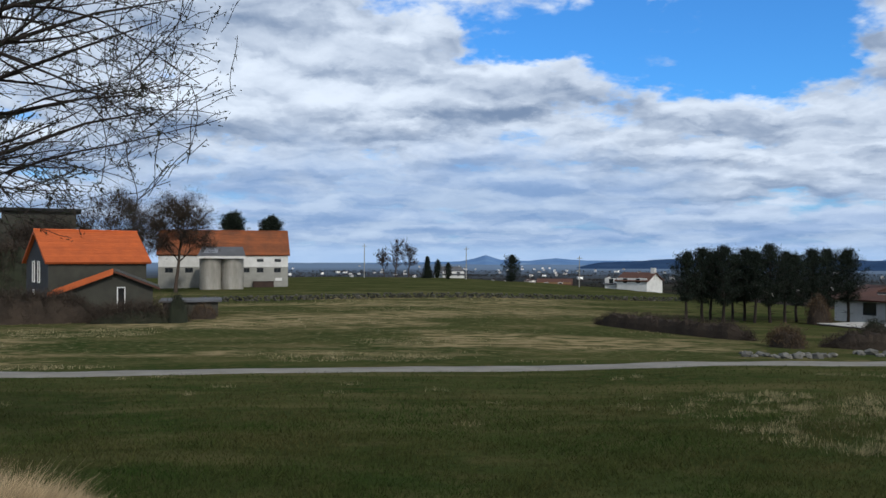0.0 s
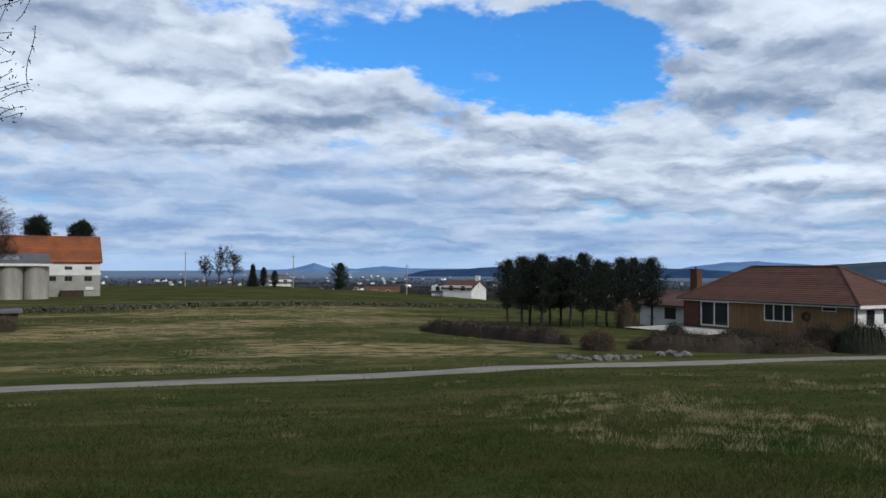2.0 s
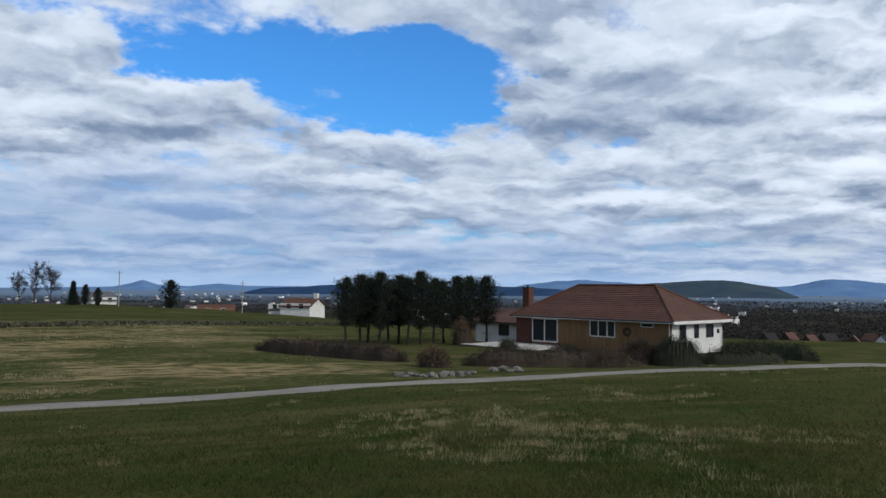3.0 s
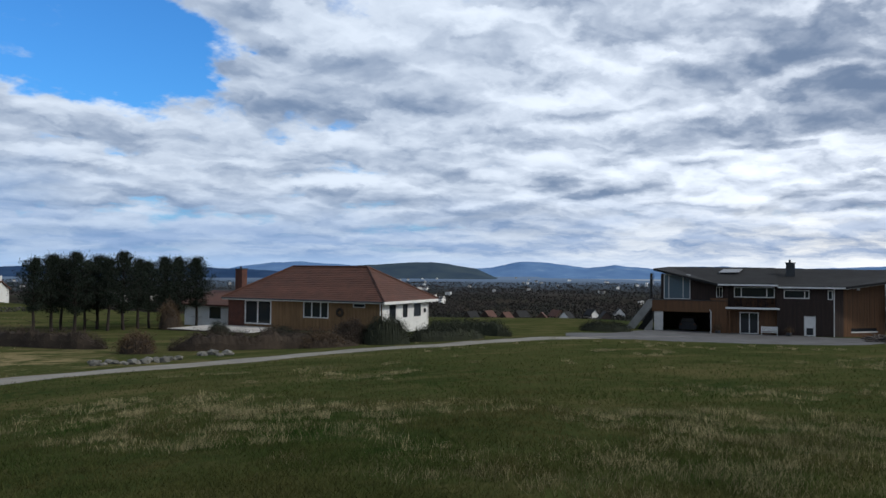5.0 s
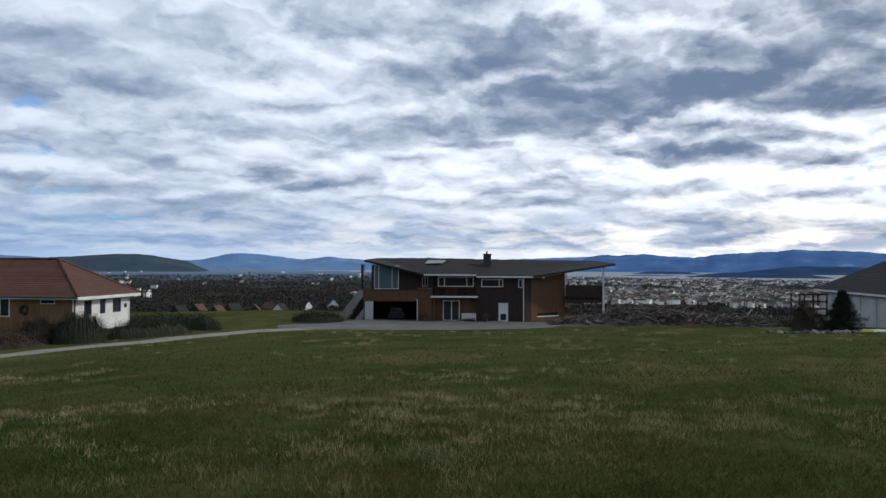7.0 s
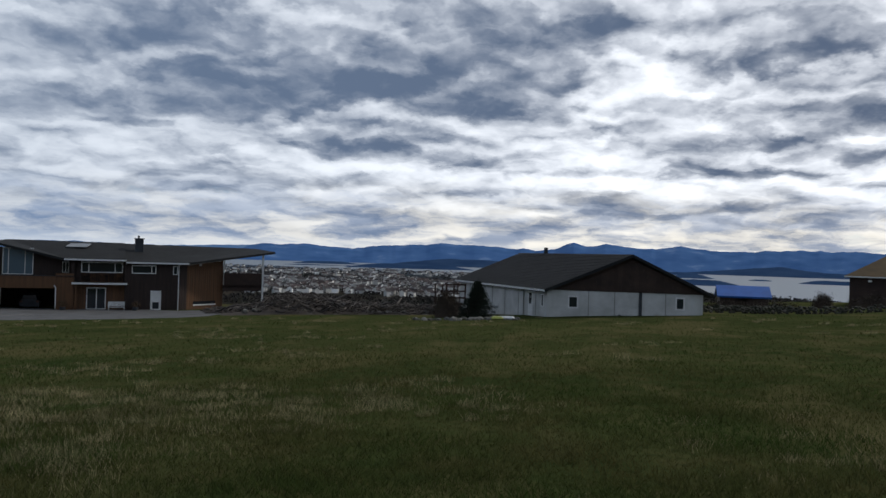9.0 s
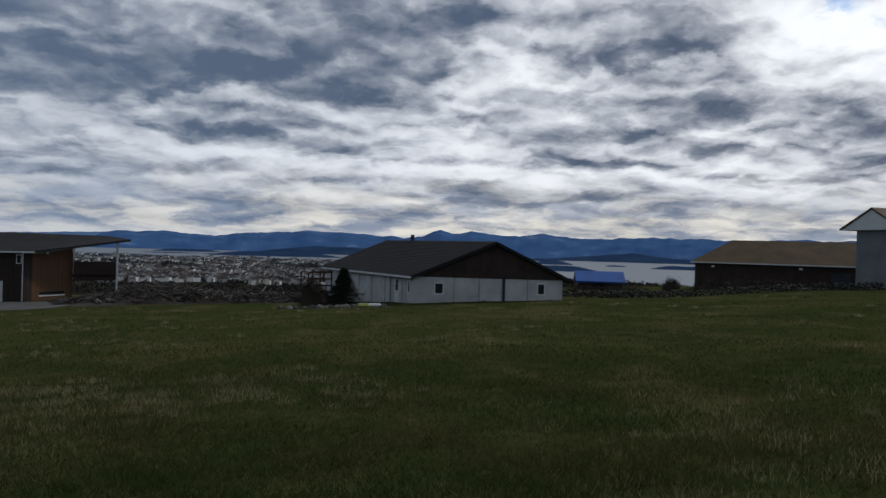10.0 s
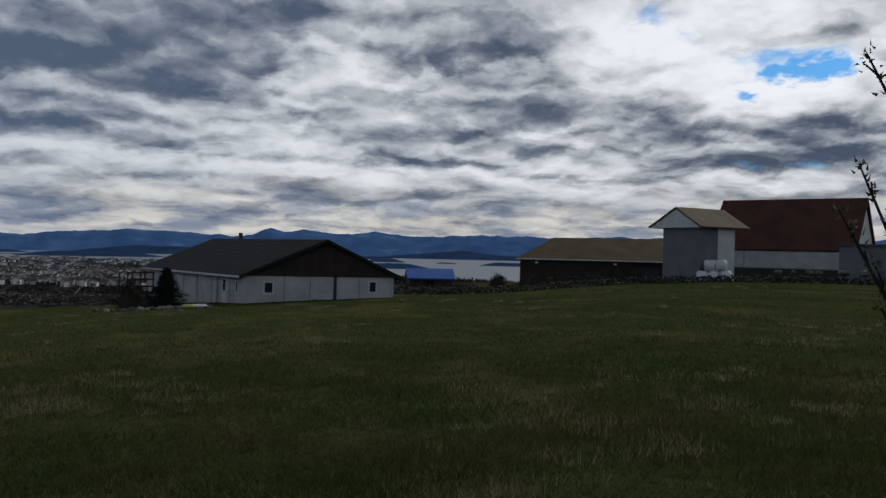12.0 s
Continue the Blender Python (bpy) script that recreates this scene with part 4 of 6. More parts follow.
# ---- big barn with silos ----
def gable_house(t, w, d, wall, ridge, mats, over=0.4, base=-0.8, front_holes=(), right_holes=(), left_holes=(), courses=0, tile=None):
    """Four walls and a pitched roof whose ridge runs along x."""
    wall_mat, roof_mat = mats
    out = {}
    out["front"] = part("wall", wall_bm(w, base, wall, 0.25, front_holes), wall_mat, t)
    out["back"] = moved(part("wall", wall_bm(w, base, wall, 0.25), wall_mat, t), w, d, 0, 180)
    for key, x, turn, holes in (("right", w, 90, right_holes), ("left", 0, -90, left_holes)):
        g = moved(part("wall", wall_bm(d - 0.5, base, wall, 0.25, holes), wall_mat, t), x, 0.25 if turn > 0 else d - 0.25, 0, turn)
        out[key] = g
        gb = bmesh.new()
        a = [(-0.25, wall), (d - 0.25, wall), (d / 2 - 0.25, ridge - 0.2)]
        prism(gb, a, 0, 0.25)
        part("gable", gb, wall_mat, g)
    bm = bmesh.new()
    k = (ridge - wall) / (d / 2)
    e = wall - over * k
    slab(bm, ((-over, -over, e), (w + over, -over, e), (w + over, d / 2, ridge), (-over, d / 2, ridge)), 0.18)
    slab(bm, ((-over, d + over, e), (w + over, d + over, e), (w + over, d / 2, ridge), (-over, d / 2, ridge)), 0.18)
    out["roof"] = part("roof", bm, roof_mat, t)
    if courses:
        tile_courses(out["roof"], ((-over, -over, e), (w + over, -over, e), (w + over, d / 2, ridge), (-over, d / 2, ridge)), courses, tile or roof_mat, 0.03)
        rt = bmesh.new()
        tube(rt, [Vector((-over, d / 2, ridge + 0.04)), Vector((w + over, d / 2, ridge + 0.04))], [0.12, 0.12], 6)
        part("ridge_tiles", rt, roof_mat, out["roof"])
    return out


def barn():
    x, y = polar(-19.2, 135)
    t = thing("barn", x, y, -2.75, -15, "long white barn with weathered orange tile roof", "barn")
    fh = [(15.0, 16.05, 3.55, 4.05), (17.8, 18.8, 3.55, 4.05), (12.9, 13.85, 1.85, 2.6), (15.0, 16.05, 1.85, 2.6), (17.7, 18.8, 1.85, 2.6), (1.0, 2.2, 1.85, 2.6), (4.0, 5.2, 1.85, 2.6)]
    o = gable_house(t, 19.95, 10, 4.9, 8.6, (WHITE_RENDER, OLD_TILE), 0.3, front_holes=fh, courses=26)
    for h in fh:
        window(o["front"], *h, splits=[(h[0] + h[1]) / 2], bar=0.08, frame_mat=CHARCOAL)
    part("lower_wall", wall_bm(19.95, -0.8, 2.75, 0.06, [h for h in fh if h[2] < 3]), GREY_WALL, o["front"], "grey plastered lower wall").matrix_basis = pose(0, -0.065, 0)
    part("lean_to", boxed(14.4, 17.6, -1.6, -0.1, -0.6, 0.5), BROWN_GABLE, t, "dark open lean-to below the wall")
    part("ramp_rail", boxed(14.3, 17.7, -1.75, -1.62, 0.5, 0.6), GREY_WALL, t)
    part("hatch", boxed(17.9, 19.0, -0.2, -0.08, 0.5, 1.0), WHITE, t)
    part("hatch", boxed(7.0, 8.2, -0.2, -0.07, 0.0, 1.5), BLACK, t)
    for az, d in ((-15.86, 128), (-14.42, 128)):
        sx, sy = polar(az, d)
        s = thing("silo", sx, sy, -2.75, -15, "round stained concrete silo beside the barn", "silo", "silos by the barn")
        bm = bmesh.new()
        bmesh.ops.create_cone(bm, cap_ends=True, segments=40, radius1=1.62, radius2=1.62, depth=4.9, matrix=Matrix.Translation((0, 0, 1.75)))
        part("drum", bm, SILO_CONCRETE, s, shade=False)
        for k in range(5):
            bm = bmesh.new()
            bmesh.ops.create_cone(bm, cap_ends=True, segments=40, radius1=1.66, radius2=1.66, depth=0.05, matrix=Matrix.Translation((0, 0, 0.1 + k * 0.9)))
            part("hoop", bm, SILO_CONCRETE, s)
    sx, sy = polar(-15.14, 128)
    r = thing("silo_roof", sx, sy, 1.4, -15, "grey sheet lean-to roof over both silos", "roof")
    bm = bmesh.new()
    slab(bm, ((-3.5, -1.9, 0.35), (3.5, -1.9, 0.35), (3.1, 2.2, 1.75), (-2.9, 2.2, 1.75)), 0.12)
    part("sheet", bm, SLATE_SHEET, r)
    part("fascia", boxed(-3.5, 3.5, -1.95, -1.9, -0.05, 0.3), WHITE, r)
    bm = bmesh.new()
    slab(bm, ((-2.6, -0.6, 0.82), (-0.6, -0.6, 0.82), (-0.5, 1.4, 1.52), (-2.2, 1.4, 1.52)), 0.03)
    part("pale_sheet", bm, METAL, r, "pale replacement roof sheet")
    part("upper_wall", boxed(-3.2, 3.2, 1.5, 1.8, 0.0, 1.3), WHITE_RENDER, r)


barn()


# ---- red-roofed farmhouse and shed ----
def farmhouse():
    x, y = polar(-25.75, 76)
    t = thing("farmhouse", x, y, -3.7, -41, "charcoal boarded farmhouse with bright orange tile roof", "house")
    lh = [(2.1, 2.9, 3.4, 5.0), (3.6, 4.4, 3.4, 5.0)]
    o = gable_house(t, 8.25, 6.6, 5.05, 7.55, (OLIVE_WALL, ORANGE_TILE), 0.35, left_holes=[(1.8, 2.5, 3.0, 4.7), (3.4, 4.1, 3.0, 4.7), (2.0, 2.6, 0.4, 2.4)], courses=22)
    part("gable_boards", prism(bmesh.new(), [(-0.25, -0.3), (6.35, -0.3), (6.35, 5.0), (3.05, 7.3), (-0.25, 5.0)], -0.05, -0.004), CHARCOAL, o["left"], "charcoal boarded gable")
    for a in ((1.8, 2.5, 3.0, 4.9), (3.4, 4.1, 3.0, 4.9), (2.0, 2.5, 0.4, 2.4)):
        w = window(o["left"], *a, bar=0.12, face=-0.12)
    sx, sy = polar(-24.7, 66.5)
    s = thing("garden_shed", sx, sy, -3.75, -20, "olive boarded shed with orange tiled gable roof", "shed")
    part("wall", prism(bmesh.new(), [(-0.7, -0.6), (6.0, -0.6), (6.0, 3.0), (3.2, 4.1), (-0.7, 2.7)], 0.0, 5.5), OLIVE_WALL, s)
    bm = bmesh.new()
    slab(bm, ((-1.25, -0.4, 2.62), (-1.25, 6, 2.62), (3.2, 6, 4.35), (3.2, -0.4, 4.35)), 0.16)
    part("roof", bm, ORANGE_TILE, s, "orange tiled roof slope")
    bm = bmesh.new()
    slab(bm, ((6.5, -0.4, 3.0), (6.5, 6, 3.0), (3.2, 6, 4.35), (3.2, -0.4, 4.35)), 0.16)
    part("roof", bm, OLIVE_WALL, s)
    part("verge", prism(bmesh.new(), [(-1.25, 2.3), (3.2, 4.0), (3.2, 4.46), (-1.25, 2.76)], -0.46, -0.41), ORANGE_TILE, s)
    part("verge", prism(bmesh.new(), [(6.5, 2.83), (3.2, 4.17), (3.2, 4.32), (6.5, 2.98)], -0.46, -0.41), BROWN_TILE, s)
    window(s, 3.45, 4.05, 0.5, 3.05, bar=0.08, face=-0.06, name="tall_window", pane_mat=BLACK)
    fx, fy = polar(-18.9, 68)
    b = thing("flat_roofed_shed", fx, fy, -3.75, -16, "low grey flat-roofed shed by the hedge", "shed")
    part("wall", boxed(0, 4.2, 0, 4, -0.5, 1.75), OLIVE_WALL, b)
    part("roof", boxed(-0.3, 4.5, -0.3, 4.3, 1.75, 1.9), SLATE_SHEET, b)


farmhouse()


# ---- farm on the ridge ----
def ridge_farm():
    x, y = polar(112.6, 95)
    t = thing("long_shed", x, y, -2.3, 124, "long dark boarded shed with ochre sheet roof", "barn")
    bm = bmesh.new()
    part("wall", wall_bm(17.5, -0.6, 3.25, 0.25, [(13.6, 15.4, 0, 2.4)]), BROWN_GABLE, t)
    part("wall", boxed(0, 0.25, 0.25, 9, -0.6, 3.25), BROWN_GABLE, t)
    part("wall", boxed(0.26, 17.5, 8.75, 9, -0.6, 3.25), BROWN_GABLE, t)
    part("wall", boxed(17.25, 17.5, 0.26, 8.74, -0.6, 3.25), BROWN_GABLE, t)
    # dark panel added so that no sky shows through the opening
    part("doors", boxed(13.6, 15.4, 0.1, 0.18, -0.3, 2.4), CHARCOAL, t, "dark panel added to close the shed opening")
    part("base_wall", boxed(3.4, 13.4, -0.08, -0.004, -0.6, 0.75), GREY_WALL, t, "grey plinth wall")
    slab(bm, ((-0.4, -0.5, 3.1), (18, -0.5, 3.1), (18, 4.6, 5.6), (3.1, 4.6, 5.6)), 0.16)
    slab(bm, ((-0.4, -0.5, 3.1), (3.1, 4.6, 5.6), (-0.4, 9.6, 3.1)), 0.16)
    slab(bm, ((-0.4, 9.6, 3.1), (18, 9.6, 3.1), (18, 4.6, 5.6), (3.1, 4.6, 5.6)), 0.16)
    part("roof", bm, OCHRE_ROOF, t, "mossy ochre sheet roof")
    part("gutter", boxed(-0.4, 18, -0.6, -0.51, 2.98, 3.1), WHITE, t)
    for lx in (1.8, 10.6):
        part("wall_lamp", boxed(lx, lx + 0.3, -0.35, -0.02, 2.55, 2.75), WHITE, t)
    x, y = polar(121.9, 80)
    t = thing("grain_tower", x, y, -1.3, 165, "grey clad farm tower with white gable and ochre roof", "barn")
    W, D, E, R = 4.6, 5.0, 5.45, 7.25
    part("wall", boxed(0.3, W, 0.3, D, -0.5, E), CORRUGATED, t)
    part("pale_panel", boxed(W + 0.004, W + 0.04, 2.7, 5.0, 0.6, E), WHITE_RENDER, t, "pale wall panel")
    part("gable", prism(bmesh.new(), [(-0.9, E - 0.1), (W + 0.5, E - 0.1), (W / 2, R - 0.15)], -0.25, 0.2), WHITE, t, "white boarded gable")
    bm = bmesh.new()
    slab(bm, ((-1.0, -0.35, E), (-1.0, D + 1.3, E), (W / 2, D + 1.3, R), (W / 2, -0.35, R)), 0.14)
    slab(bm, ((W + 0.7, -0.35, E), (W + 0.7, D + 1.3, E), (W / 2, D + 1.3, R), (W / 2, -0.35, R)), 0.14)
    part("roof", bm, OCHRE_ROOF, t)
    x, y = polar(125.2, 92)
    t = thing("red_roofed_barn", x, y, -1.1, 145, "large farm barn with rusty brown roof and pale walls", "barn")
    o = gable_house(t, 13.9, 9, 3.75, 8.8, (GREY_WALL, RUST_ROOF), 0.3, courses=0)
    part("pale_band", boxed(0.0, 13.8, -0.05, -0.004, 1.6, 3.5), CONCRETE, t, "pale sheet wall band")
    part("joint", boxed(3.5, 3.6, -0.08, -0.051, 1.6, 3.5), GREY_WALL, t)
    part("lower_wall", boxed(0.3, 13.7, -0.03, -0.004, -0.4, 1.5), OLIVE_WALL, t, "dark stained lower byre wall")
    part("gable_paint", prism(bmesh.new(), [(0, 3.9), (8.4, 3.9), (4.2, 8.1)], -0.05, -0.004), WHITE, o["right"], "white painted gable")
    x, y = polar(132.2, 80)
    t = thing("grey_lean_to", x, y, -0.9, 145, "grey sheet-clad lean-to beside the barn", "shed")
    part("wall", boxed(1.0, 7, 0, 3, -0.5, 3.6), CORRUGATED, t)
    part("roof", boxed(0.8, 7.2, -0.2, 3.2, 3.6, 3.75), SLATE_SHEET, t)
    x, y = polar(105.0, 85)
    t = thing("blue_roofed_hut", x, y, -2.75, 101, "small dark hut with bright blue sheet roof", "shed")
    o = gable_house(t, 4.4, 4, 1.45, 2.3, (BROWN_GABLE, BLUE_ROOF), 0.3, front_holes=[(1.6, 2.5, -0.2, 1.2)])


ridge_farm()

# ---- track and forecourt ----
def track():
    az = np.array([-75, -50, -28.4, -11, 8.5, 21.5, 28.4, 36.5, 45.3, 51, 55, 60])
    dd = np.array([52, 40, 34.0, 31.9, 33.0, 37.6, 39.2, 45.4, 53.8, 64, 71, 77])
    verts, faces, steps = [], [], 520
    pts = []
    for i in range(steps + 1):
        a = -75 + 135 * i / steps
        d = sum(w * float(np.interp(a + o, az, dd)) for o, w in ((-4, .2), (-2, .2), (0, .2), (2, .2), (4, .2)))
        pts.append(Vector((*polar(a, d), 0)))
    for i, p in enumerate(pts):
        t = (pts[min(i + 1, steps)] - pts[max(i - 1, 0)]).normalized()
        n = Vector((-t.y, t.x, 0))
        for k, u in enumerate((-1.45, -1.2, -0.5, 0, 0.5, 1.2, 1.45)):
            w = 1.0 + 0.22 * noise.noise((i * 0.21, 7 if u < 0 else 11, 0)) if abs(u) > 1.4 else 1.0
            q = p + n * u * w
            lift = (-0.04, 0.03, 0.035, 0.06, 0.035, 0.03, -0.04)[k]
            verts.append((q.x, q.y, ground_z(q.x, q.y) + lift))
    for i in range(steps):
        for k in range(6):
            b = i * 7 + k
            faces.append((b, b + 1, b + 8, b + 7))
    tagged(mesh_object("road_track", verts, faces, GRAVEL, shade=True), "narrow pale grey gravel farm track across the pasture", "track", kind="structure")
    verts, faces, na, nr = [], [], 90, 12
    for i in range(na + 1):
        a = 51.5 + 20.5 * i / na
        inner = float(np.interp(a, [51.5, 53, 62, 70.6, 72], [69, 66, 66.5, 72, 80])) + 0.5 * noise.noise((a * 1.3, 0, 0))
        outer = float(np.interp(a, [51.5, 55, 58, 66.9, 67.1], [72, 79, 89, 89, 86]))
        for j in range(nr + 1):
            x, y = polar(a, inner + (outer - inner) * j / nr)
            edge = -0.05 if j in (0, nr) or i in (0, na) else 0.05
            verts.append((x, y, ground_z(x, y) + edge))
    for i in range(na):
        for j in range(nr):
            b = i * (nr + 1) + j
            faces.append((b, b + nr + 1, b + nr + 2, b + 1))
    tagged(mesh_object("pavement_forecourt", verts, faces, FORECOURT, shade=True), "worn grey forecourt before the timber villa", "forecourt", kind="structure")


track()


# ---- stones ----
def stone_bm(bm, size, centre, rng, flat=0.7):
    m = Matrix.Translation(centre) @ Euler((rng.uniform(-.4, .4), rng.uniform(-.4, .4), rng.uniform(0, 6.3))).to_matrix().to_4x4()
    r = bmesh.ops.create_icosphere(bm, subdivisions=1, radius=1.0)
    s = Vector((size * rng.uniform(.75, 1.25), size * rng.uniform(.65, 1.0), size * flat * rng.uniform(.7, 1.1)))
    seed = rng.uniform(0, 99)
    for v in r["verts"]:
        c = v.co
        k = 1 + 0.32 * noise.noise(c * 1.4 + Vector((seed, 0, 0)))
        v.co = m @ Vector((c.x * s.x * k, c.y * s.y * k, c.z * s.z * k))


def stone_wall(name, stops, height, size, label, seed, rows=3):
    """A dry-stone field wall; the stones are too small to pick apart singly."""
    rng = random.Random(seed)
    verts, faces = [], []
    base = bmesh.new()
    bmesh.ops.create_icosphere(base, subdivisions=1, radius=1.0)
    bv, bf = [v.co.copy() for v in base.verts], [[v.index for v in f.verts] for f in base.faces]
    base.free()
    a = np.array([s[0] for s in stops], float)
    d = np.array([s[1] for s in stops], float)
    az = a[0]
    while az < a[-1]:
        dist = float(np.interp(az, a, d))
        for r in range(rows):
            if rng.random() < 0.12:
                continue
            x, y = polar(az + rng.uniform(-.1, .1), dist + rng.uniform(-.35, .35))
            z = ground_z(x, y) + height * (r + 0.35) / rows * rng.uniform(.8, 1.1)
            turn = Euler((rng.uniform(-.5, .5), rng.uniform(-.5, .5), rng.uniform(0, 6.3))).to_matrix()
            s = Vector((rng.uniform(.7, 1.35), rng.uniform(.6, 1.0), rng.uniform(.5, .9))) * size
            o, n = rng.uniform(0, 99), len(verts)
            for c in bv:
                k = 1 + 0.3 * noise.noise(c * 1.4 + Vector((o, 0, 0)))
                verts.append(Vector((x, y, z)) + turn @ Vector((c.x * s.x * k, c.y * s.y * k, c.z * s.z * k)))
            faces += [[i + n for i in f] for f in bf]
        az += math.degrees(size * 1.5 / dist)
    return tagged(mesh_object(name, verts, faces, STONE), label, "stone wall", kind="stuff")


stone_wall("field_wall", [(-16.5, 90), (-8, 92), (0, 96), (8, 104), (12, 110), (17, 118)], 0.62, 0.2, "low dry-stone wall of mossy grey field stones", 3)
stone_wall("field_wall", [(104, 74), (108, 72), (113, 72), (118, 73), (124, 74), (130, 76), (136, 78)], 0.6, 0.17, "dark dry-stone wall along the top of the pasture", 4, 4)


def loose_stones():
    rng = random.Random(8)
    for az0, az1, d0, d1, n, size, grp in ((20.0, 25.6, 41.5, 43.5, 22, 0.30, "stones by the track"), (26.6, 29.0, 45, 46.5, 6, 0.32, "stones by the track"), (84.5, 92.0, 60.5, 62.5, 26, 0.30, "stones by the outbuilding"), (129, 135, 74.5, 76, 7, 0.5, "stones on the field wall")):
        for i in range(n):
            k = (i + rng.uniform(0, .8)) / n
            x, y = polar(az0 + (az1 - az0) * k, d0 + (d1 - d0) * rng.random())
            bm = bmesh.new()
            s = size * rng.uniform(.55, 1.25)
            lift = 0.9 if d0 > 70 else 0.25 * s
            stone_bm(bm, s, (0, 0, 0), rng, 0.62)
            me = bpy.data.meshes.new("boulder")
            bm.to_mesh(me)
            bm.free()
            me.materials.append(PALE_STONE)
            ob = new("boulder", me)
            ob.matrix_world = pose(x, y, ground_z(x, y) + lift, 0, 0, rng.uniform(0, 360))
            tagged(ob, "rough pale grey boulder lying at the grass edge", "stone", grp)


loose_stones()


# ---- plants ----
def clump_mesh(name, centres, size, per, mat, rng, up=0.0, parent=None, slim=0.35):
    """Many small pointed leaves round given centres."""
    c = np.repeat(np.array(centres, dtype=float), per, axis=0)
    n = len(c)
    g = np.random.RandomState(rng.randrange(10 ** 6))
    d = g.normal(size=(n, 3))
    d[:, 2] += up
    d /= np.linalg.norm(d, axis=1)[:, None]
    e = np.cross(d, g.normal(size=(n, 3)))
    e /= np.linalg.norm(e, axis=1)[:, None] + 1e-9
    s = size * g.uniform(.6, 1.3, size=(n, 1))
    off = g.normal(size=(n, 3)) * size * 0.55
    p = c + off
    v = np.stack([p - e * s * slim / 2, p + e * s * slim / 2, p + d * s], axis=1).reshape(-1, 3)
    me = bpy.data.meshes.new(name)
    me.vertices.add(3 * n)
    me.vertices.foreach_set("co", v.ravel())
    me.loops.add(3 * n)
    me.loops.foreach_set("vertex_index", np.arange(3 * n, dtype=np.int32))
    me.polygons.add(n)
    me.polygons.foreach_set("loop_start", np.arange(0, 3 * n, 3, dtype=np.int32))
    me.update(calc_edges=True)
    me.materials.append(mat)
    ob = new(name, me)
    ob.parent = parent
    return ob


def grow(rng, start, heading, length, radius, depth, bend=0.25, droop=0.0, lift=0.0, limbs=None, splits=(3, 5), ratio=0.62, taper=0.62):
    """Limbs of a bare tree as polylines with radii."""
    if limbs is None:
        limbs = []
    pts, rad, n = [start], [radius], 5
    d = heading.normalized()
    for i in range(n):
        d = (d + Vector((rng.gauss(0, bend), rng.gauss(0, bend), rng.gauss(0, bend) + lift - droop * i / n)) * 0.5).normalized()
        pts.append(pts[-1] + d * length / n)
        rad.append(radius * (1 - taper * (i + 1) / n))
    limbs.append((pts, rad, depth))
    if depth > 0:
        for k in range(rng.randint(*splits)):
            j = rng.randint(1, n)
            side = Vector((rng.gauss(0, 1), rng.gauss(0, 1), rng.gauss(0, 0.7)))
            tang = (pts[j] - pts[j - 1]).normalized()
            side = (side - tang * side.dot(tang)).normalized()
            h = tang * rng.uniform(.55, 1.0) + side * rng.uniform(.45, .9)
            grow(rng, pts[j], h, length * ratio * rng.uniform(.75, 1.2), rad[j] * 0.72, depth - 1, bend, droop, lift, limbs, splits, ratio, taper)
    return limbs


def limb_mesh(name, limbs, mat, parent, thick=0.0):
    """Round limbs, three to seven sides by thickness, joined into one mesh."""
    verts, faces = [], []
    for pts, rad, depth in limbs:
        sides = 3 if rad[0] < 0.02 else 5 if rad[0] < 0.08 else 8
        first = len(verts)
        for i, p in enumerate(pts):
            d = (pts[min(i + 1, len(pts) - 1)] - pts[max(i - 1, 0)]).normalized()
            u = d.orthogonal().normalized()
            w = d.cross(u)
            r = max(rad[i], thick)
            for k in range(sides):
                a = 2 * math.pi * k / sides
                verts.append(p + r * (u * math.cos(a) + w * math.sin(a)))
        for i in range(len(pts) - 1):
            for k in range(sides):
                a, b = first + i * sides + k, first + i * sides + (k + 1) % sides
                faces.append((a, b, b + sides, a + sides))
    return mesh_object(name, verts, faces, mat, parent, shade=True)


def bare_tree(az, dist, height, seed, label, spread=0.75, depth=4, thick=0.012, bud=None, z=None, name="bare_tree", group="", stems=1, bud_size=0.16):
    x, y = polar(az, dist)
    t = thing(name, x, y, ground_z(x, y) if z is None else z, 0, label, "tree", group)
    rng = random.Random(seed)
    trunk, crown = [], []
    for s in range(stems):
        lean = Vector((rng.gauss(0, .08 + .1 * (stems > 1)), rng.gauss(0, .08), 1))
        base = Vector((0.3 * s, 0.1 * s, -0.2))
        pts, rad = [base], [height * 0.022]
        for i in range(6):
            pts.append(pts[-1] + (lean + Vector((rng.gauss(0, .06), rng.gauss(0, .06), 0))) * height * 0.11)
            rad.append(height * 0.022 * (1 - 0.11 * (i + 1)))
        trunk.append((pts, rad, 9))
        for k in range(12):
            j = rng.randint(2, 6)
            a = k * 2.4 + rng.uniform(-.4, .4)
            h = Vector((math.cos(a) * spread, math.sin(a) * spread, rng.uniform(.5, 1.2)))
            grow(rng, pts[j], h, height * rng.uniform(.22, .33), rad[j] * 0.5, depth - 1, 0.18, 0.0, 0.08, crown, (3, 5), 0.6)
    limb_mesh("trunk", trunk, BARK, t)
    limb_mesh("crown", crown, TWIG, t, thick)
    if bud:
        tips = [l[0][-1] for l in crown if l[2] <= 1] + [l[0][3] for l in crown if l[2] == 0]
        clump_mesh("twig_spray", tips, bud_size * 2.6, 2, bud, rng, up=0.5, parent=t, slim=0.05)
    return t


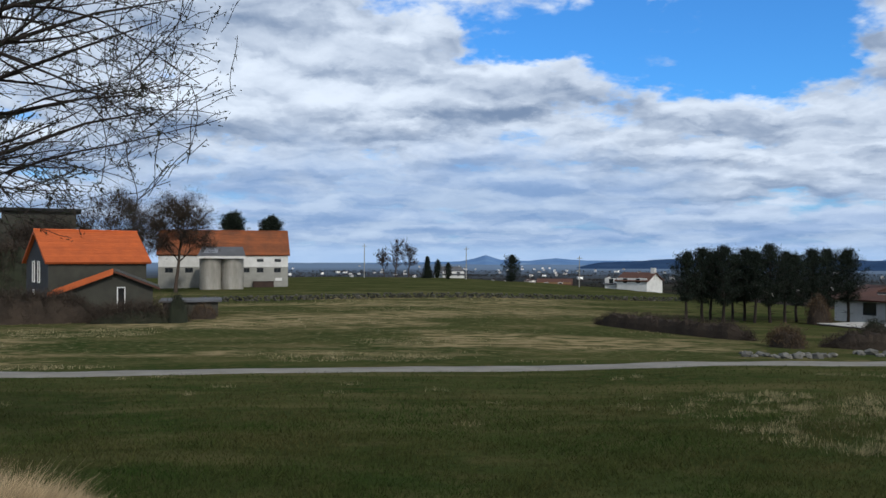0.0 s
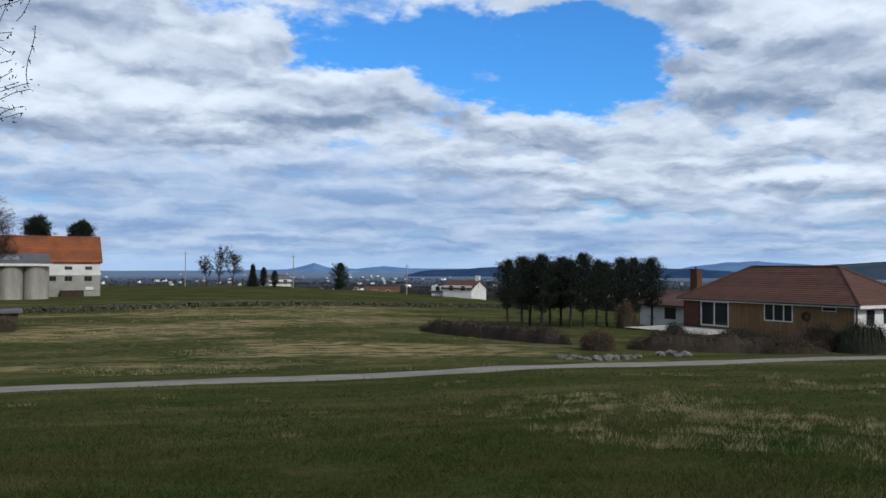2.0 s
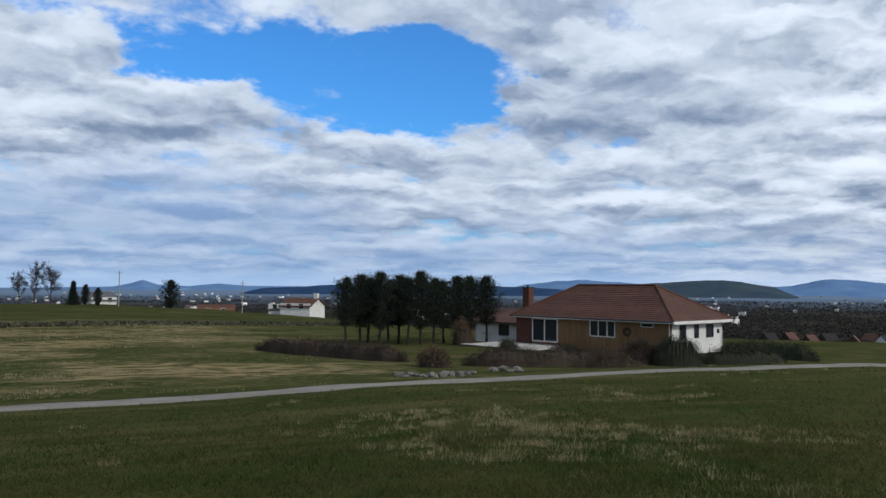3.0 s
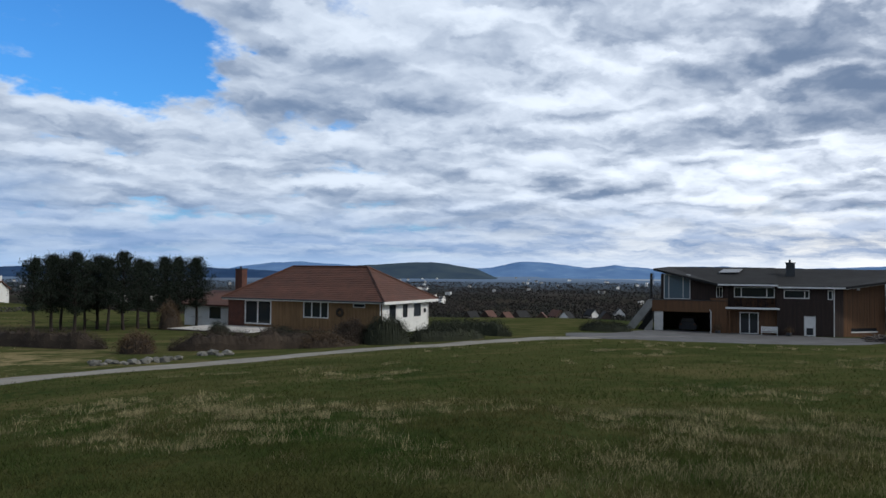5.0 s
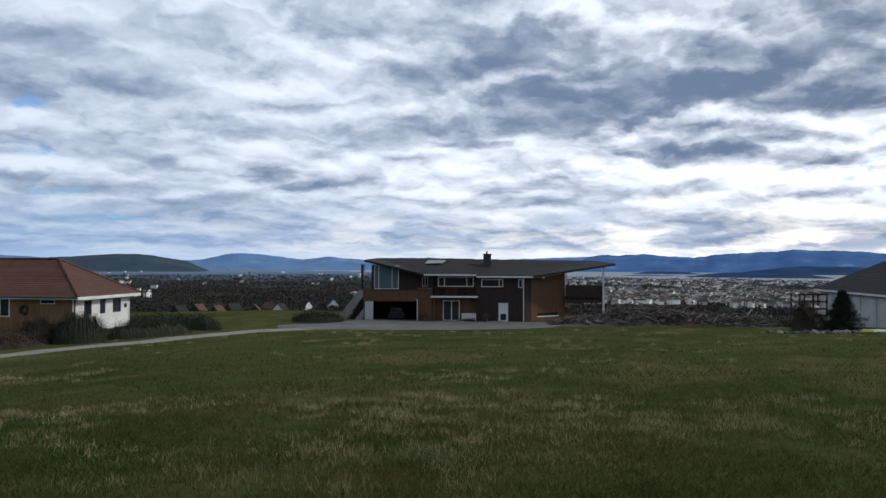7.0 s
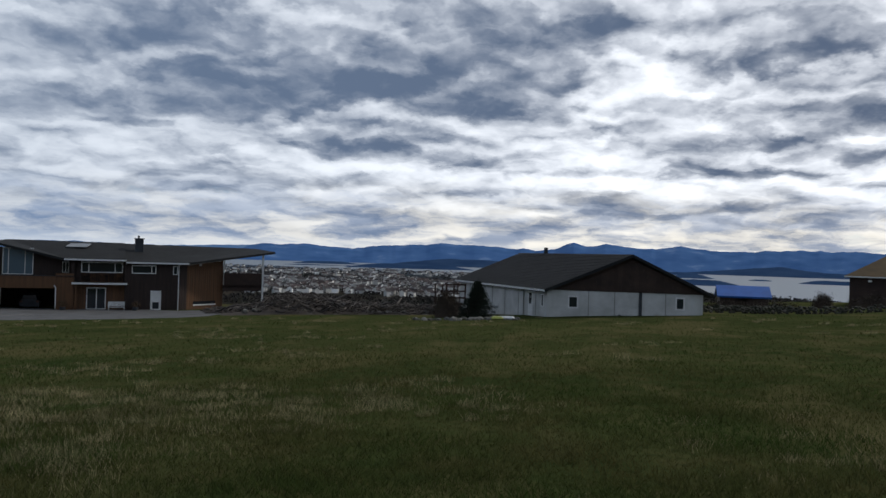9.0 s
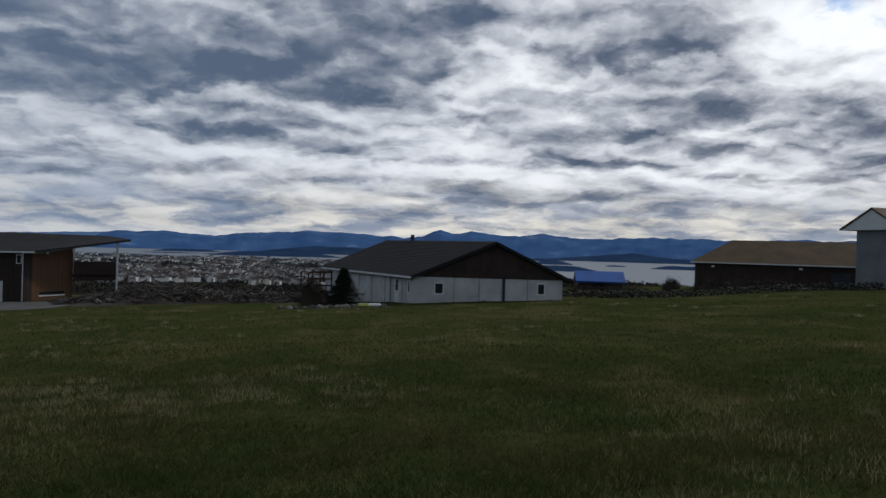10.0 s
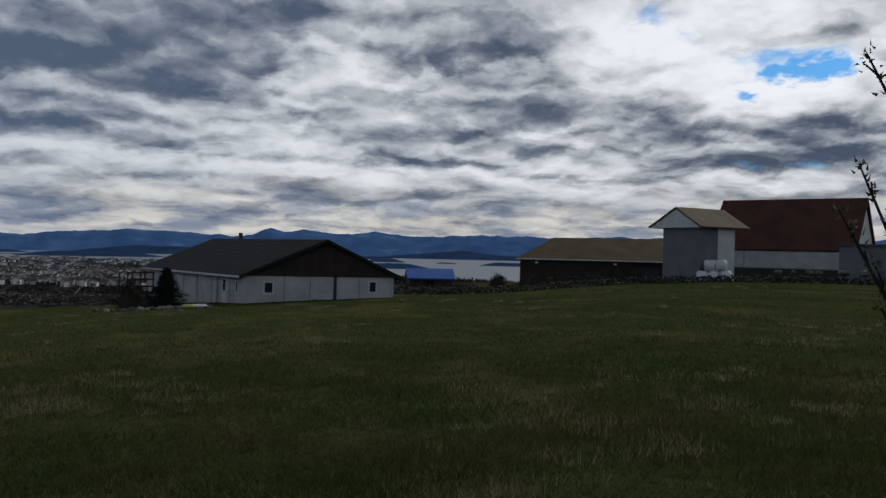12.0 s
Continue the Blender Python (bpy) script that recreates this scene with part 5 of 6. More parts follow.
def pine(height, seed, wide=0.2, clear=0.28, cone=False, name="pine_tree", label="dark green pine with a bare lower trunk", group="row of pines"):
    t = thing(name, 0, 0, 0, 0, label, "tree", group)
    rng = random.Random(seed)
    top = Vector((rng.gauss(0, .1), rng.gauss(0, .1), height))
    pts = [Vector((0, 0, -0.3)).lerp(top, i / 6) + Vector((rng.gauss(0, .05), rng.gauss(0, .05), 0)) for i in range(7)]
    trunk = [(pts, [height * 0.024 * (1 - 0.13 * i) for i in range(7)], 9)]
    centres, twigs = [], []
    whorls = 13 if not cone else 15
    for i in range(whorls * 6):
        k = clear + (0.97 - clear) * ((i // 6) + rng.gauss(0, .13)) / (whorls - 1)
        a = i * 1.05 + (i // 6) * 0.6 + rng.uniform(-.35, .35)
        f = (k - clear) / (1 - clear)
        reach = height * wide * (1.15 * math.sin(min(1.0, 0.30 + f) * math.pi * 0.5) * (1 - max(f, 0) ** 2.2) + 0.10) * rng.uniform(.5, 1.2)
        if cone:
            reach = height * wide * (1.06 - k) * rng.uniform(.8, 1.15)
        o = Vector((0, 0, 0)).lerp(top, min(k, 1.0))
        rise = rng.uniform(0.1, 0.5) + 0.5 * max(f, 0)
        e = o + Vector((math.cos(a) * reach, math.sin(a) * reach, reach * (rise if not cone else rng.uniform(-.25, .1))))
        twigs.append(([o, o.lerp(e, .5) + Vector((0, 0, -.06)), e], [0.03, 0.02, 0.008], 0))
        for j in range(6):
            q = o.lerp(e, 0.25 + 0.78 * j / 5) + Vector((0, 0, -.05 * math.sin(j * .6)))
            centres.append(q + Vector((rng.gauss(0, .010), rng.gauss(0, .010), rng.gauss(0, .006))) * height)
    centres += [top + Vector((0, 0, -.02 * height * j)) for j in range(-1, 5)]
    for i in range(7):
        k = 0.08 + (clear - 0.05) * rng.random()
        a = rng.uniform(0, 6.3)
        o = Vector((0, 0, 0)).lerp(top, k)
        e = o + Vector((math.cos(a), math.sin(a), rng.uniform(-.1, .4))) * height * 0.1
        twigs.append(([o, o.lerp(e, .5), e], [0.025, 0.016, 0.006], 0))
    limb_mesh("trunk", trunk + twigs, TWIG, t)
    clump_mesh("crown", centres, (0.044 if not cone else 0.06) * height, 16 if group == "row of pines" else 40, NEEDLE, rng, up=0.9, parent=t, slim=0.16)
    return t


def pines():
    kinds = [pine(6.0, s, w, c) for s, w, c in ((1, .26, .32), (2, .30, .28), (3, .25, .36), (4, .29, .26))]
    rng = random.Random(5)
    row = [(16.55, 70, 5.5), (17.6, 71.5, 5.8), (18.1, 74, 5.6), (18.9, 71, 6.0), (19.5, 73, 5.4), (20.2, 74.5, 5.9), (20.9, 72, 5.6), (21.8, 73, 6.2), (22.7, 74.5, 5.7), (23.4, 76, 5.5), (24.3, 77, 6.0), (25.2, 79, 6.1), (26.35, 80, 6.2)]
    for i, (az, d, h) in enumerate(row):
        x, y = polar(az, d)
        src = kinds[i % 4]
        m = pose(x, y, ground_z(x, y), 0, 0, rng.uniform(0, 360))
        s = h / 6.0
        ob = src if i < 4 else copy_thing(src, m)
        ob.matrix_world = m @ Matrix.Diagonal((s, s, s, 1))
    for az, d, h, z, lab in ((-14.45, 150, 11.8, -3, "dark pine behind the barn roof"), (-11.9, 152, 11.3, -3, "dark pine behind the barn roof"), (-29.6, 100, 9.0, 0, "tall dark conifer on the rise")):
        t = pine(h, int(d), .17, .62, label=lab, group="far conifers")
        x, y = polar(az, d)
        t.matrix_world = pose(x, y, z)
    for az, d, h, w in ((-1.1, 185, 4.6, .24), (-0.4, 188, 4.0, .24), (0.35, 178, 3.4, .26), (4.8, 176, 5.4, .40), (88.9, 63.5, 2.75, .62)):
        t = pine(h, int(az * 7 + 60), w, .05, d < 70 or h > 4.3 and az < 0, "conifer", "dense dark green conifer standing in the open", "lone conifers")
        x, y = polar(az, d)
        t.matrix_world = pose(x, y, ground_z(x, y))


pines()


def hedge(name, stops, height, width, mats, label, seed, density=55, leaf=0.17, slim=0.12, up=0.8, category="hedge", full=None):
    """A hedge or thicket: an uneven dark core and a coat of twigs or leaves."""
    rng = random.Random(seed)
    full = full or (0.82 if mats[1] is HEDGE_LEAF else 0.72)
    loose = 0.09 if full > 0.7 else 0.19
    x0, y0 = polar(*stops[0][:2])
    t = thing(name, x0, y0, ground_z(x0, y0), 0, label, category)
    o = Vector((x0, y0, ground_z(x0, y0)))
    a, d = np.array([s[0] for s in stops], float), np.array([s[1] for s in stops], float)
    line = [Vector((*polar(a[0] + (a[-1] - a[0]) * i / 60, float(np.interp(a[0] + (a[-1] - a[0]) * i / 60, a, d))), 0)) for i in range(61)]
    verts, faces, centres, spots = [], [], [], 9
    length = sum((q - p).length for p, q in zip(line, line[1:]))
    for i, p in enumerate(line):
        tan = (line[min(i + 1, 60)] - line[max(i - 1, 0)]).normalized()
        n = Vector((-tan.y, tan.x, 0))
        u = 2 * i / 60 - 1
        taper = max(0.05, (1 - u * u) ** 0.5 if length < 5 * width else min(1.0, 6 * i / 60 + .2, 6 * (60 - i) / 60 + .2))
        h = height * (1 + 0.28 * noise.noise((i * length / 60 * 0.9, seed, 0)) + 0.15 * noise.noise((i * length / 60 * 3, seed, 5)))
        gz = ground_z(p.x, p.y)
        for k in range(spots):
            ang = math.pi * k / (spots - 1)
            q = p + n * math.cos(ang) * width / 2 * taper
            z = gz - 0.1 + h * full * min(1.0, 1.5 * math.sin(ang)) * taper * (1 + .34 * noise.noise((i * .9, k * .8, seed)))
            verts.append(Vector((q.x, q.y, z)) - o)
    for i in range(60):
        for k in range(spots - 1):
            b = i * spots + k
            faces.append((b, b + spots, b + spots + 1, b + 1))
    mesh_object("core", verts, faces, mats[0], t)
    for i in range(int(length * density * 1.8)):
        b = rng.randrange(60) * spots + rng.randrange(spots - 1)
        q = verts[b].lerp(verts[b + spots + 1], rng.random())
        centres.append(q + Vector((rng.gauss(0, loose), rng.gauss(0, loose), abs(rng.gauss(0, loose * 1.6)))))
    clump_mesh("foliage", centres, leaf, 6, mats[1], rng, up=up, parent=t, slim=slim)
    return t


hedge("hedge", [(10.5, 62.5), (14, 58.5), (17.5, 55), (20.9, 52.4)], 1.3, 1.0, (HEDGE_TWIG, HEDGE_TWIG), "bare brown clipped hedge across the pasture", 2)
hedge("hedge", [(-36, 65.5), (-28.4, 65.5), (-24.6, 65.5), (-22.9, 65.5)], 2.9, 2.0, (HEDGE_TWIG, HEDGE_TWIG), "dark overgrown hedge before the farmhouse", 3, 130, 0.34, 0.08, full=0.6)
hedge("hedge", [(-23.4, 63.5), (-21.9, 63.5), (-19.0, 63.5), (-17.4, 63.5)], 2.0, 1.6, (HEDGE_LEAF, HEDGE_TWIG), "dark tangled thicket before the sheds", 4, 110, 0.46, 0.05, full=0.45)
hedge("shrub", [(-18.6, 63), (-17.3, 63)], 2.1, 1.6, (HEDGE_LEAF, HEDGE_LEAF), "dark evergreen shrub by the flat shed", 5, 90, 0.2, category="shrub")
hedge("shrub", [(-17.2, 66), (-15.5, 66)], 1.2, 1.4, (HEDGE_TWIG, RUSSET), "reddish brown bare shrub by the flat shed", 15, 90, 0.2, category="shrub")
hedge("garden_bank", [(24.8, 50), (28, 50), (31, 50.5), (34.5, 51.5), (37.3, 52.5)], 1.25, 1.6, (HEDGE_TWIG, HEDGE_TWIG), "brown bare shrub bank below the bungalow", 6, 60, 0.2, category="shrubs")
hedge("shrub", [(21.8, 49), (23.8, 48)], 1.2, 1.2, (HEDGE_TWIG, RUSSET), "russet dry shrub with pale stalks", 7, 90, 0.26, category="shrub")
hedge("shrub", [(33.5, 50.5), (36.3, 51.5)], 1.0, 1.0, (HEDGE_TWIG, RUSSET), "russet dry hedge below the bungalow", 8, 80, 0.22, category="shrub")
hedge("shrub", [(35.6, 54), (38.0, 54)], 1.6, 1.3, (HEDGE_TWIG, HEDGE_TWIG), "bare twiggy shrub by the bungalow corner", 9, 110, 0.3, category="shrub")
hedge("shrub", [(37.6, 53.5), (40.9, 54)], 1.9, 1.9, (HEDGE_LEAF, HEDGE_LEAF), "rounded dark green shrub by the white end wall", 10, 130, 0.2, category="shrub")
hedge("hedge", [(40.8, 56), (43, 57), (46, 59.5)], 1.0, 1.0, (HEDGE_LEAF, HEDGE_LEAF), "low clipped dark green hedge along the track", 11, 110, 0.15)
hedge("hedge", [(41.8, 66), (45, 66), (47.9, 65)], 1.25, 1.2, (HEDGE_LEAF, HEDGE_LEAF), "dark clipped hedge behind the lawn", 12, 100, 0.16)
hedge("shrub", [(27.2, 63), (28.6, 62.5)], 1.0, 0.9, (HEDGE_LEAF, HEDGE_LEAF), "small dark shrub beside the terrace", 13, 120, 0.17, category="shrub")
hedge("shrub", [(30.6, 60), (33.5, 59.5)], 0.7, 1.0, (HEDGE_LEAF, HEDGE_LEAF), "low dark shrubs before the glass door", 14, 110, 0.17, category="shrub")
hedge("shrub", [(24.0, 74), (25.3, 74)], 2.6, 1.8, (HEDGE_TWIG, RUSSET), "reddish bare shrub under the pines", 16, 110, 0.3, category="shrub")
hedge("shrub", [(52.6, 78), (56.0, 80)], 1.0, 1.2, (HEDGE_LEAF, HEDGE_LEAF), "dark low shrubs beside the villa stair", 17, 80, 0.2, category="shrub")
hedge("shrub", [(86.0, 68), (87.6, 67)], 2.3, 1.4, (HEDGE_TWIG, HEDGE_TWIG), "dark bare shrub beside the outbuilding", 18, 110, 0.3, category="shrub")
hedge("shrub", [(104, 79), (107, 78), (110, 79)], 0.8, 1.6, (HEDGE_LEAF, HEDGE_TWIG), "dark brambles along the field wall", 19, 50, 0.24, category="shrub")
hedge("shrub", [(110.6, 88), (111.6, 88)], 1.5, 1.3, (HEDGE_TWIG, HEDGE_TWIG), "round bare bush by the shed", 20, 120, 0.26, category="shrub")
hedge("shrub", [(112.5, 86), (116, 85), (119, 84)], 1.3, 1.6, (HEDGE_TWIG, HEDGE_TWIG), "dark heap of brush by the long shed", 21, 50, 0.26, category="shrub")

hedge("shrub", [(-30, 100), (-27.5, 100), (-24.5, 104)], 7.6, 4.0, (HEDGE_LEAF, HEDGE_TWIG), "tall dark thicket on the rise behind the farmhouse", 22, 110, 0.55, 0.1, full=0.7, category="shrub")
bare_tree(-18.1, 118, 13.4, 21, "tall bare birch with reddish brown twigs by the barn", 0.75, 5, 0.012, HEDGE_TWIG, bud_size=0.28)
for az, d, h, s in ((-21.0, 135, 14, 22), (-22.3, 132, 13.5, 23), (-23.6, 130, 12, 24), (-20.1, 138, 13, 25), (-25.4, 120, 9, 27), (-27.0, 118, 8.5, 28)):
    bare_tree(az, d, h, s, "bare broadleaf tree behind the farmhouse", 0.6, 4, 0.02, HEDGE_TWIG, group="trees behind the farmhouse", bud_size=0.34)
for az, d, h, s in ((-3.3, 190, 8.6, 31), (-2.4, 192, 7.2, 32), (-4.1, 194, 6.2, 33), (-9.0, 260, 5.5, 34), (-9.9, 270, 7.0, 35)):
    bare_tree(az, d, h, s, "thin bare birch at the far end of the pasture", 0.42, 4, 0.02, HEDGE_TWIG, group="far birches", bud_size=0.12)


def overhanging_tree():
    """The large bare tree whose limbs reach into view."""
    x, y = polar(-43, 12.5)
    t = thing("bare_tree", x, y, ground_z(x, y), 0, "large spreading bare tree with budding drooping twigs", "tree")
    rng = random.Random(12)
    right = Vector((math.cos(radians(-30)), -math.sin(radians(-30)), 0)).normalized()
    away = Vector((math.sin(radians(-30)), math.cos(radians(-30)), 0))
    pts = [Vector((0, 0, -0.3)), Vector((0.15, 0.05, 1.6)), Vector((0.3, 0.1, 3.1)), Vector((0.4, 0.2, 4.2)), Vector((0.3, 0.3, 5.8)), Vector((0.2, 0.3, 7.8))]
    trunk = [(pts, [0.27, 0.23, 0.2, 0.16, 0.11, 0.05], 9)]
    crown = []
    for j, el, dep, ln in ((2, 0.35, 0.1, 4.8), (2, 0.55, -0.2, 5.2), (2, 0.16, 0.2, 4.6), (2, 0.85, 0.3, 5.0), (3, 0.6, 0.0, 5.2), (3, 1.0, 0.2, 4.8), (3, 0.3, -0.3, 5.0), (2, 0.45, 0.45, 5.0), (3, 0.8, -0.25, 4.8), (2, 0.06, -0.1, 4.2), (3, 0.12, 0.3, 4.6)):
        grow(rng, pts[j], right + away * dep + Vector((0, 0, el)), ln * rng.uniform(1.05, 1.2), 0.062, 3, 0.24, 0.40, 0.16, crown, (5, 6), 0.52, 0.88)
    for k in range(6):
        grow(rng, pts[3 + k % 2], -right * math.cos(k) + away * math.sin(k) + Vector((0, 0, .7)), 4.2, 0.07, 2, 0.2, 0.1, 0.05, crown, (3, 4), 0.55)
    # the crown's outline: a broad dome with drooping outer twigs

    def inside(p):
        out = p.dot(right)
        return out < 5.75 and p.z > 2.6 + 0.95 * max(out - 3.9, 0)

    crown = [l for l in crown if inside(l[0][-1]) and inside(l[0][2])]
    limb_mesh("trunk", trunk, BARK, t)
    limb_mesh("crown", crown, TWIG, t, 0.0052)
    tips = [l[0][i] for l in crown if l[2] <= 1 for i in (2, 3, 4, 5)]
    clump_mesh("bud_spray", tips, 0.06, 2, HEDGE_LEAF, rng, parent=t, slim=0.35)


overhanging_tree()


def young_tree():
    """A young tree close by whose budding shoots just reach into view."""
    x, y = 2.15, -2.64
    t = thing("young_tree", x, y, ground_z(x, y), 0, "young fruit tree with upright budding shoots", "tree")
    rng = random.Random(4)
    limbs, tips = [], []
    left = Vector((-math.cos(radians(140)), math.sin(radians(140)), 0))
    stem = [Vector((0, 0, -.1)), Vector((.02, 0, .5)), Vector((0, .03, 1.0)), Vector((.01, 0, 1.5)), Vector((0, 0, 2.1)), Vector((.02, .02, 2.6))]
    limbs.append((stem, [.03, .028, .025, .02, .014, .008], 3))
    for z0, reach, z1 in ((1.72, .262, 2.20), (1.28, .30, 1.88), (1.5, .21, 1.92), (1.2, .33, 1.76), (1.15, .255, 1.60), (1.1, .22, 1.48)):
        o = Vector((0, 0, z0))
        e = o + left * reach + Vector((rng.gauss(0, .02), rng.gauss(0, .02), z1 - z0))
        m1 = o.lerp(e, .4) + Vector((0, 0, -.05))
        m2 = o.lerp(e, .72) + Vector((0, 0, -.03))
        limbs.append(([o, m1, m2, e], [.013, .009, .006, .0035], 1))
        for k in range(5):
            b = m1.lerp(e, k / 5)
            q = b + Vector((rng.gauss(0, .012), rng.gauss(0, .012), .035)) + left * rng.gauss(0.0, .015)
            limbs.append(([b, b.lerp(q, .5), q], [.004, .0035, .003], 0))
            tips += [q, b]
        tips += [e, e, m2]
    limb_mesh("stem", limbs, TWIG, t)
    clump_mesh("bud_spray", tips, 0.02, 6, BUD, rng, up=1.2, parent=t, slim=0.5)


young_tree()


# ---- grass ----
def blades(name, x, y, h, w, mat, label, g, lean=0.35):
    """A sward of single blades as one sheet of triangles."""
    n = len(x)
    z = np.array([ground_z(a, b) for a, b in zip(x, y)])
    th = g.uniform(0, 2 * math.pi, n)
    lx, ly = g.normal(size=n) * lean * h, g.normal(size=n) * lean * h
    v = np.empty((n, 3, 3))
    v[:, 0] = np.stack([x - np.cos(th) * w / 2, y - np.sin(th) * w / 2, z - 0.02], 1)
    v[:, 1] = np.stack([x + np.cos(th) * w / 2, y + np.sin(th) * w / 2, z - 0.02], 1)
    v[:, 2] = np.stack([x + lx, y + ly, z + h], 1)
    me = bpy.data.meshes.new(name)
    me.vertices.add(3 * n)
    me.vertices.foreach_set("co", v.ravel())
    me.loops.add(3 * n)
    me.loops.foreach_set("vertex_index", np.arange(3 * n, dtype=np.int32))
    me.polygons.add(n)
    me.polygons.foreach_set("loop_start", np.arange(0, 3 * n, 3, dtype=np.int32))
    me.update(calc_edges=True)
    me.materials.append(mat)
    return tagged(new(name, me), label, "grass", kind="stuff")


GRASS = material("grass_blade", (0.036, 0.066, 0.016), (0.084, 0.080, 0.030), 0.34, 0.9, bump=0, random_amount=0.5, island=True, world_space=True, spec=0.0)
DEAD_GRASS = material("bleached_dead_grass", (0.62, 0.49, 0.31), (0.42, 0.32, 0.19), 3.0, 0.85, bump=0, random_amount=0.45, island=True, world_space=True, spec=0.1)
STRAW = material("dry_straw", (0.38, 0.325, 0.185), (0.20, 0.18, 0.095), 0.6, 0.85, bump=0, random_amount=0.4, island=True, world_space=True, spec=0.1)


def let_light_through(m, share):
    """Thin blades pass part of the light that falls on their far side."""
    nt = m.node_tree
    b, out = nt.nodes["Principled BSDF"], nt.nodes["Material Output"]
    thin, both = nt.nodes.new("ShaderNodeBsdfTranslucent"), nt.nodes.new("ShaderNodeMixShader")
    both.inputs[0].default_value = share
    nt.links.new(b.inputs["Base Color"].links[0].from_socket, thin.inputs[0])
    nt.links.new(b.outputs[0], both.inputs[1])
    nt.links.new(thin.outputs[0], both.inputs[2])
    nt.links.new(both.outputs[0], out.inputs[0])


let_light_through(GRASS, 0.4)
let_light_through(STRAW, 0.3)
let_light_through(DEAD_GRASS, 0.3)


def grow_grass():
    g = np.random.RandomState(3)

    def scatter(n, az0, az1, d0, d1):
        az = np.radians(g.uniform(az0, az1, n))
        u = g.uniform(0, 1, n)
        d = d0 * (d1 / d0) ** u
        return d * np.sin(az), d * np.cos(az), d

    def tufty(x, y, scale, lo, hi, seed):
        k = np.array([noise.noise((a * scale, b * scale, seed)) for a, b in zip(x, y)])
        return np.clip((k - lo) / (hi - lo), 0, 1)

    x, y, d = scatter(560000, -33, 137, 4.5, 75)
    keep = d < np.interp(np.degrees(np.arctan2(x, y)), [-33, -11, 8.5, 21.5, 28.4, 36.5, 45.3, 52, 54, 62, 70.6, 75, 88, 95, 105, 115, 137],
                         [32.6, 30.5, 31.6, 36.0, 37.6, 43.6, 52, 62, 60, 63.5, 71, 71, 60, 64, 70, 71, 74])
    x, y, d = x[keep], y[keep], d[keep]
    thin = g.uniform(0, 1, len(x)) < np.minimum(1, (13 / d) ** 1.4)
    x, y, d = x[thin], y[thin], d[thin]
    k = tufty(x, y, 0.9, -0.6, 0.5, 1.5)
    h = (0.03 + 0.055 * k) * g.uniform(.6, 1.4, len(x)) * (1 + d / 140)
    blades("grass", x, y, h, 0.006 + 0.0007 * d, GRASS, "short dark green pasture grass", g, 0.9)
    # dry straw: tufts thinly everywhere, thick in patches
    x, y, d = scatter(34000, -33, 137, 4.5, 64)
    k = tufty(x, y, 0.22, -0.1, 0.45, 7.5) * tufty(x, y, 1.3, -0.3, 0.35, 3.1)
    az = np.degrees(np.arctan2(x, y))
    belt = np.exp(-((az - 37) / 15) ** 2) * np.exp(-((d - 16) / 6) ** 2)
    belt2 = np.exp(-((az - 72) / 30) ** 2) * np.exp(-((d - 12) / 9) ** 2) * 0.5
    right = np.where(az > 92, 0.55, 1.0)
    left = np.where((az < 12) & (d < 30), 0.15, 1.0)
    far_ok = (d < 31) | (az > 40)
    p = np.clip(k * (0.26 + 1.1 * belt + 1.2 * belt2) * right * left, 0, 1) * far_ok
    keep = g.uniform(0, 1, len(x)) < p
    x, y, d = (np.repeat(v[keep], 38) for v in (x, y, d))
    spread = np.repeat(0.05 + 0.17 * g.uniform(0, 1, len(x) // 38), 38)
    x, y = x + g.normal(size=len(x)) * spread, y + g.normal(size=len(x)) * spread
    h = (0.04 + 0.07 * g.uniform(0, 1, len(x))) * (1 + d / 80)
    blades("dry_grass", x, y, h, 0.0035 + 0.00045 * d, STRAW, "pale dry straw tufts in the pasture", g, 0.5)
    # straw field beyond the track
    x, y, d = scatter(160000, -33, 16, 36, 100)
    az = np.degrees(np.arctan2(x, y))
    k = tufty(x * 0.45, y * 1.5, 0.16, -0.05, 0.35, 4.4) * tufty(x, y, 0.9, -0.3, 0.4, 6.6)
    band = np.exp(-((d - 47) / 8) ** 2) * np.clip((4 - az) / 12, 0, 1) + 0.5 * np.exp(-((d - 84) / 9) ** 2) * np.exp(-((az - 6) / 9) ** 2) + 0.3 * np.exp(-((d - 62) / 4) ** 2) * np.exp(-((az + 2) / 8) ** 2) + 0.06
    keep = g.uniform(0, 1, len(x)) < np.clip(4.5 * k * band, 0, 1)
    x, y, d = x[keep], y[keep], d[keep]
    blades("dry_grass", x, y, 0.05 + 0.07 * g.uniform(0, 1, len(x)), 0.012 + 0.0007 * d, STRAW, "pale dry straw lying in streaks beyond the track", g, 0.7)
    # tussock of dead grass beside the camera
    n = 26000
    cx, cy = polar(-31.6, 7.4)
    r = 1.25 * np.sqrt(g.uniform(0, 1, n))
    a = g.uniform(0, 2 * math.pi, n)
    x, y = cx + r * np.cos(a), cy + r * np.sin(a)
    blades("tussock", x, y, (0.52 - 0.26 * r ** 2) * g.uniform(.55, 1.1, n), np.full(n, 0.009), DEAD_GRASS, "large tussock of pale dead grass", g, 0.55)
    # thin grass where the walker stands
    x, y, d = scatter(34000, -180, 180, 0.3, 4.6)
    blades("grass", x, y, 0.05 * g.uniform(.5, 1.3, len(x)), 0.006 + 0.0007 * d, GRASS, "short trodden pasture grass", g, 0.9)


grow_grass()

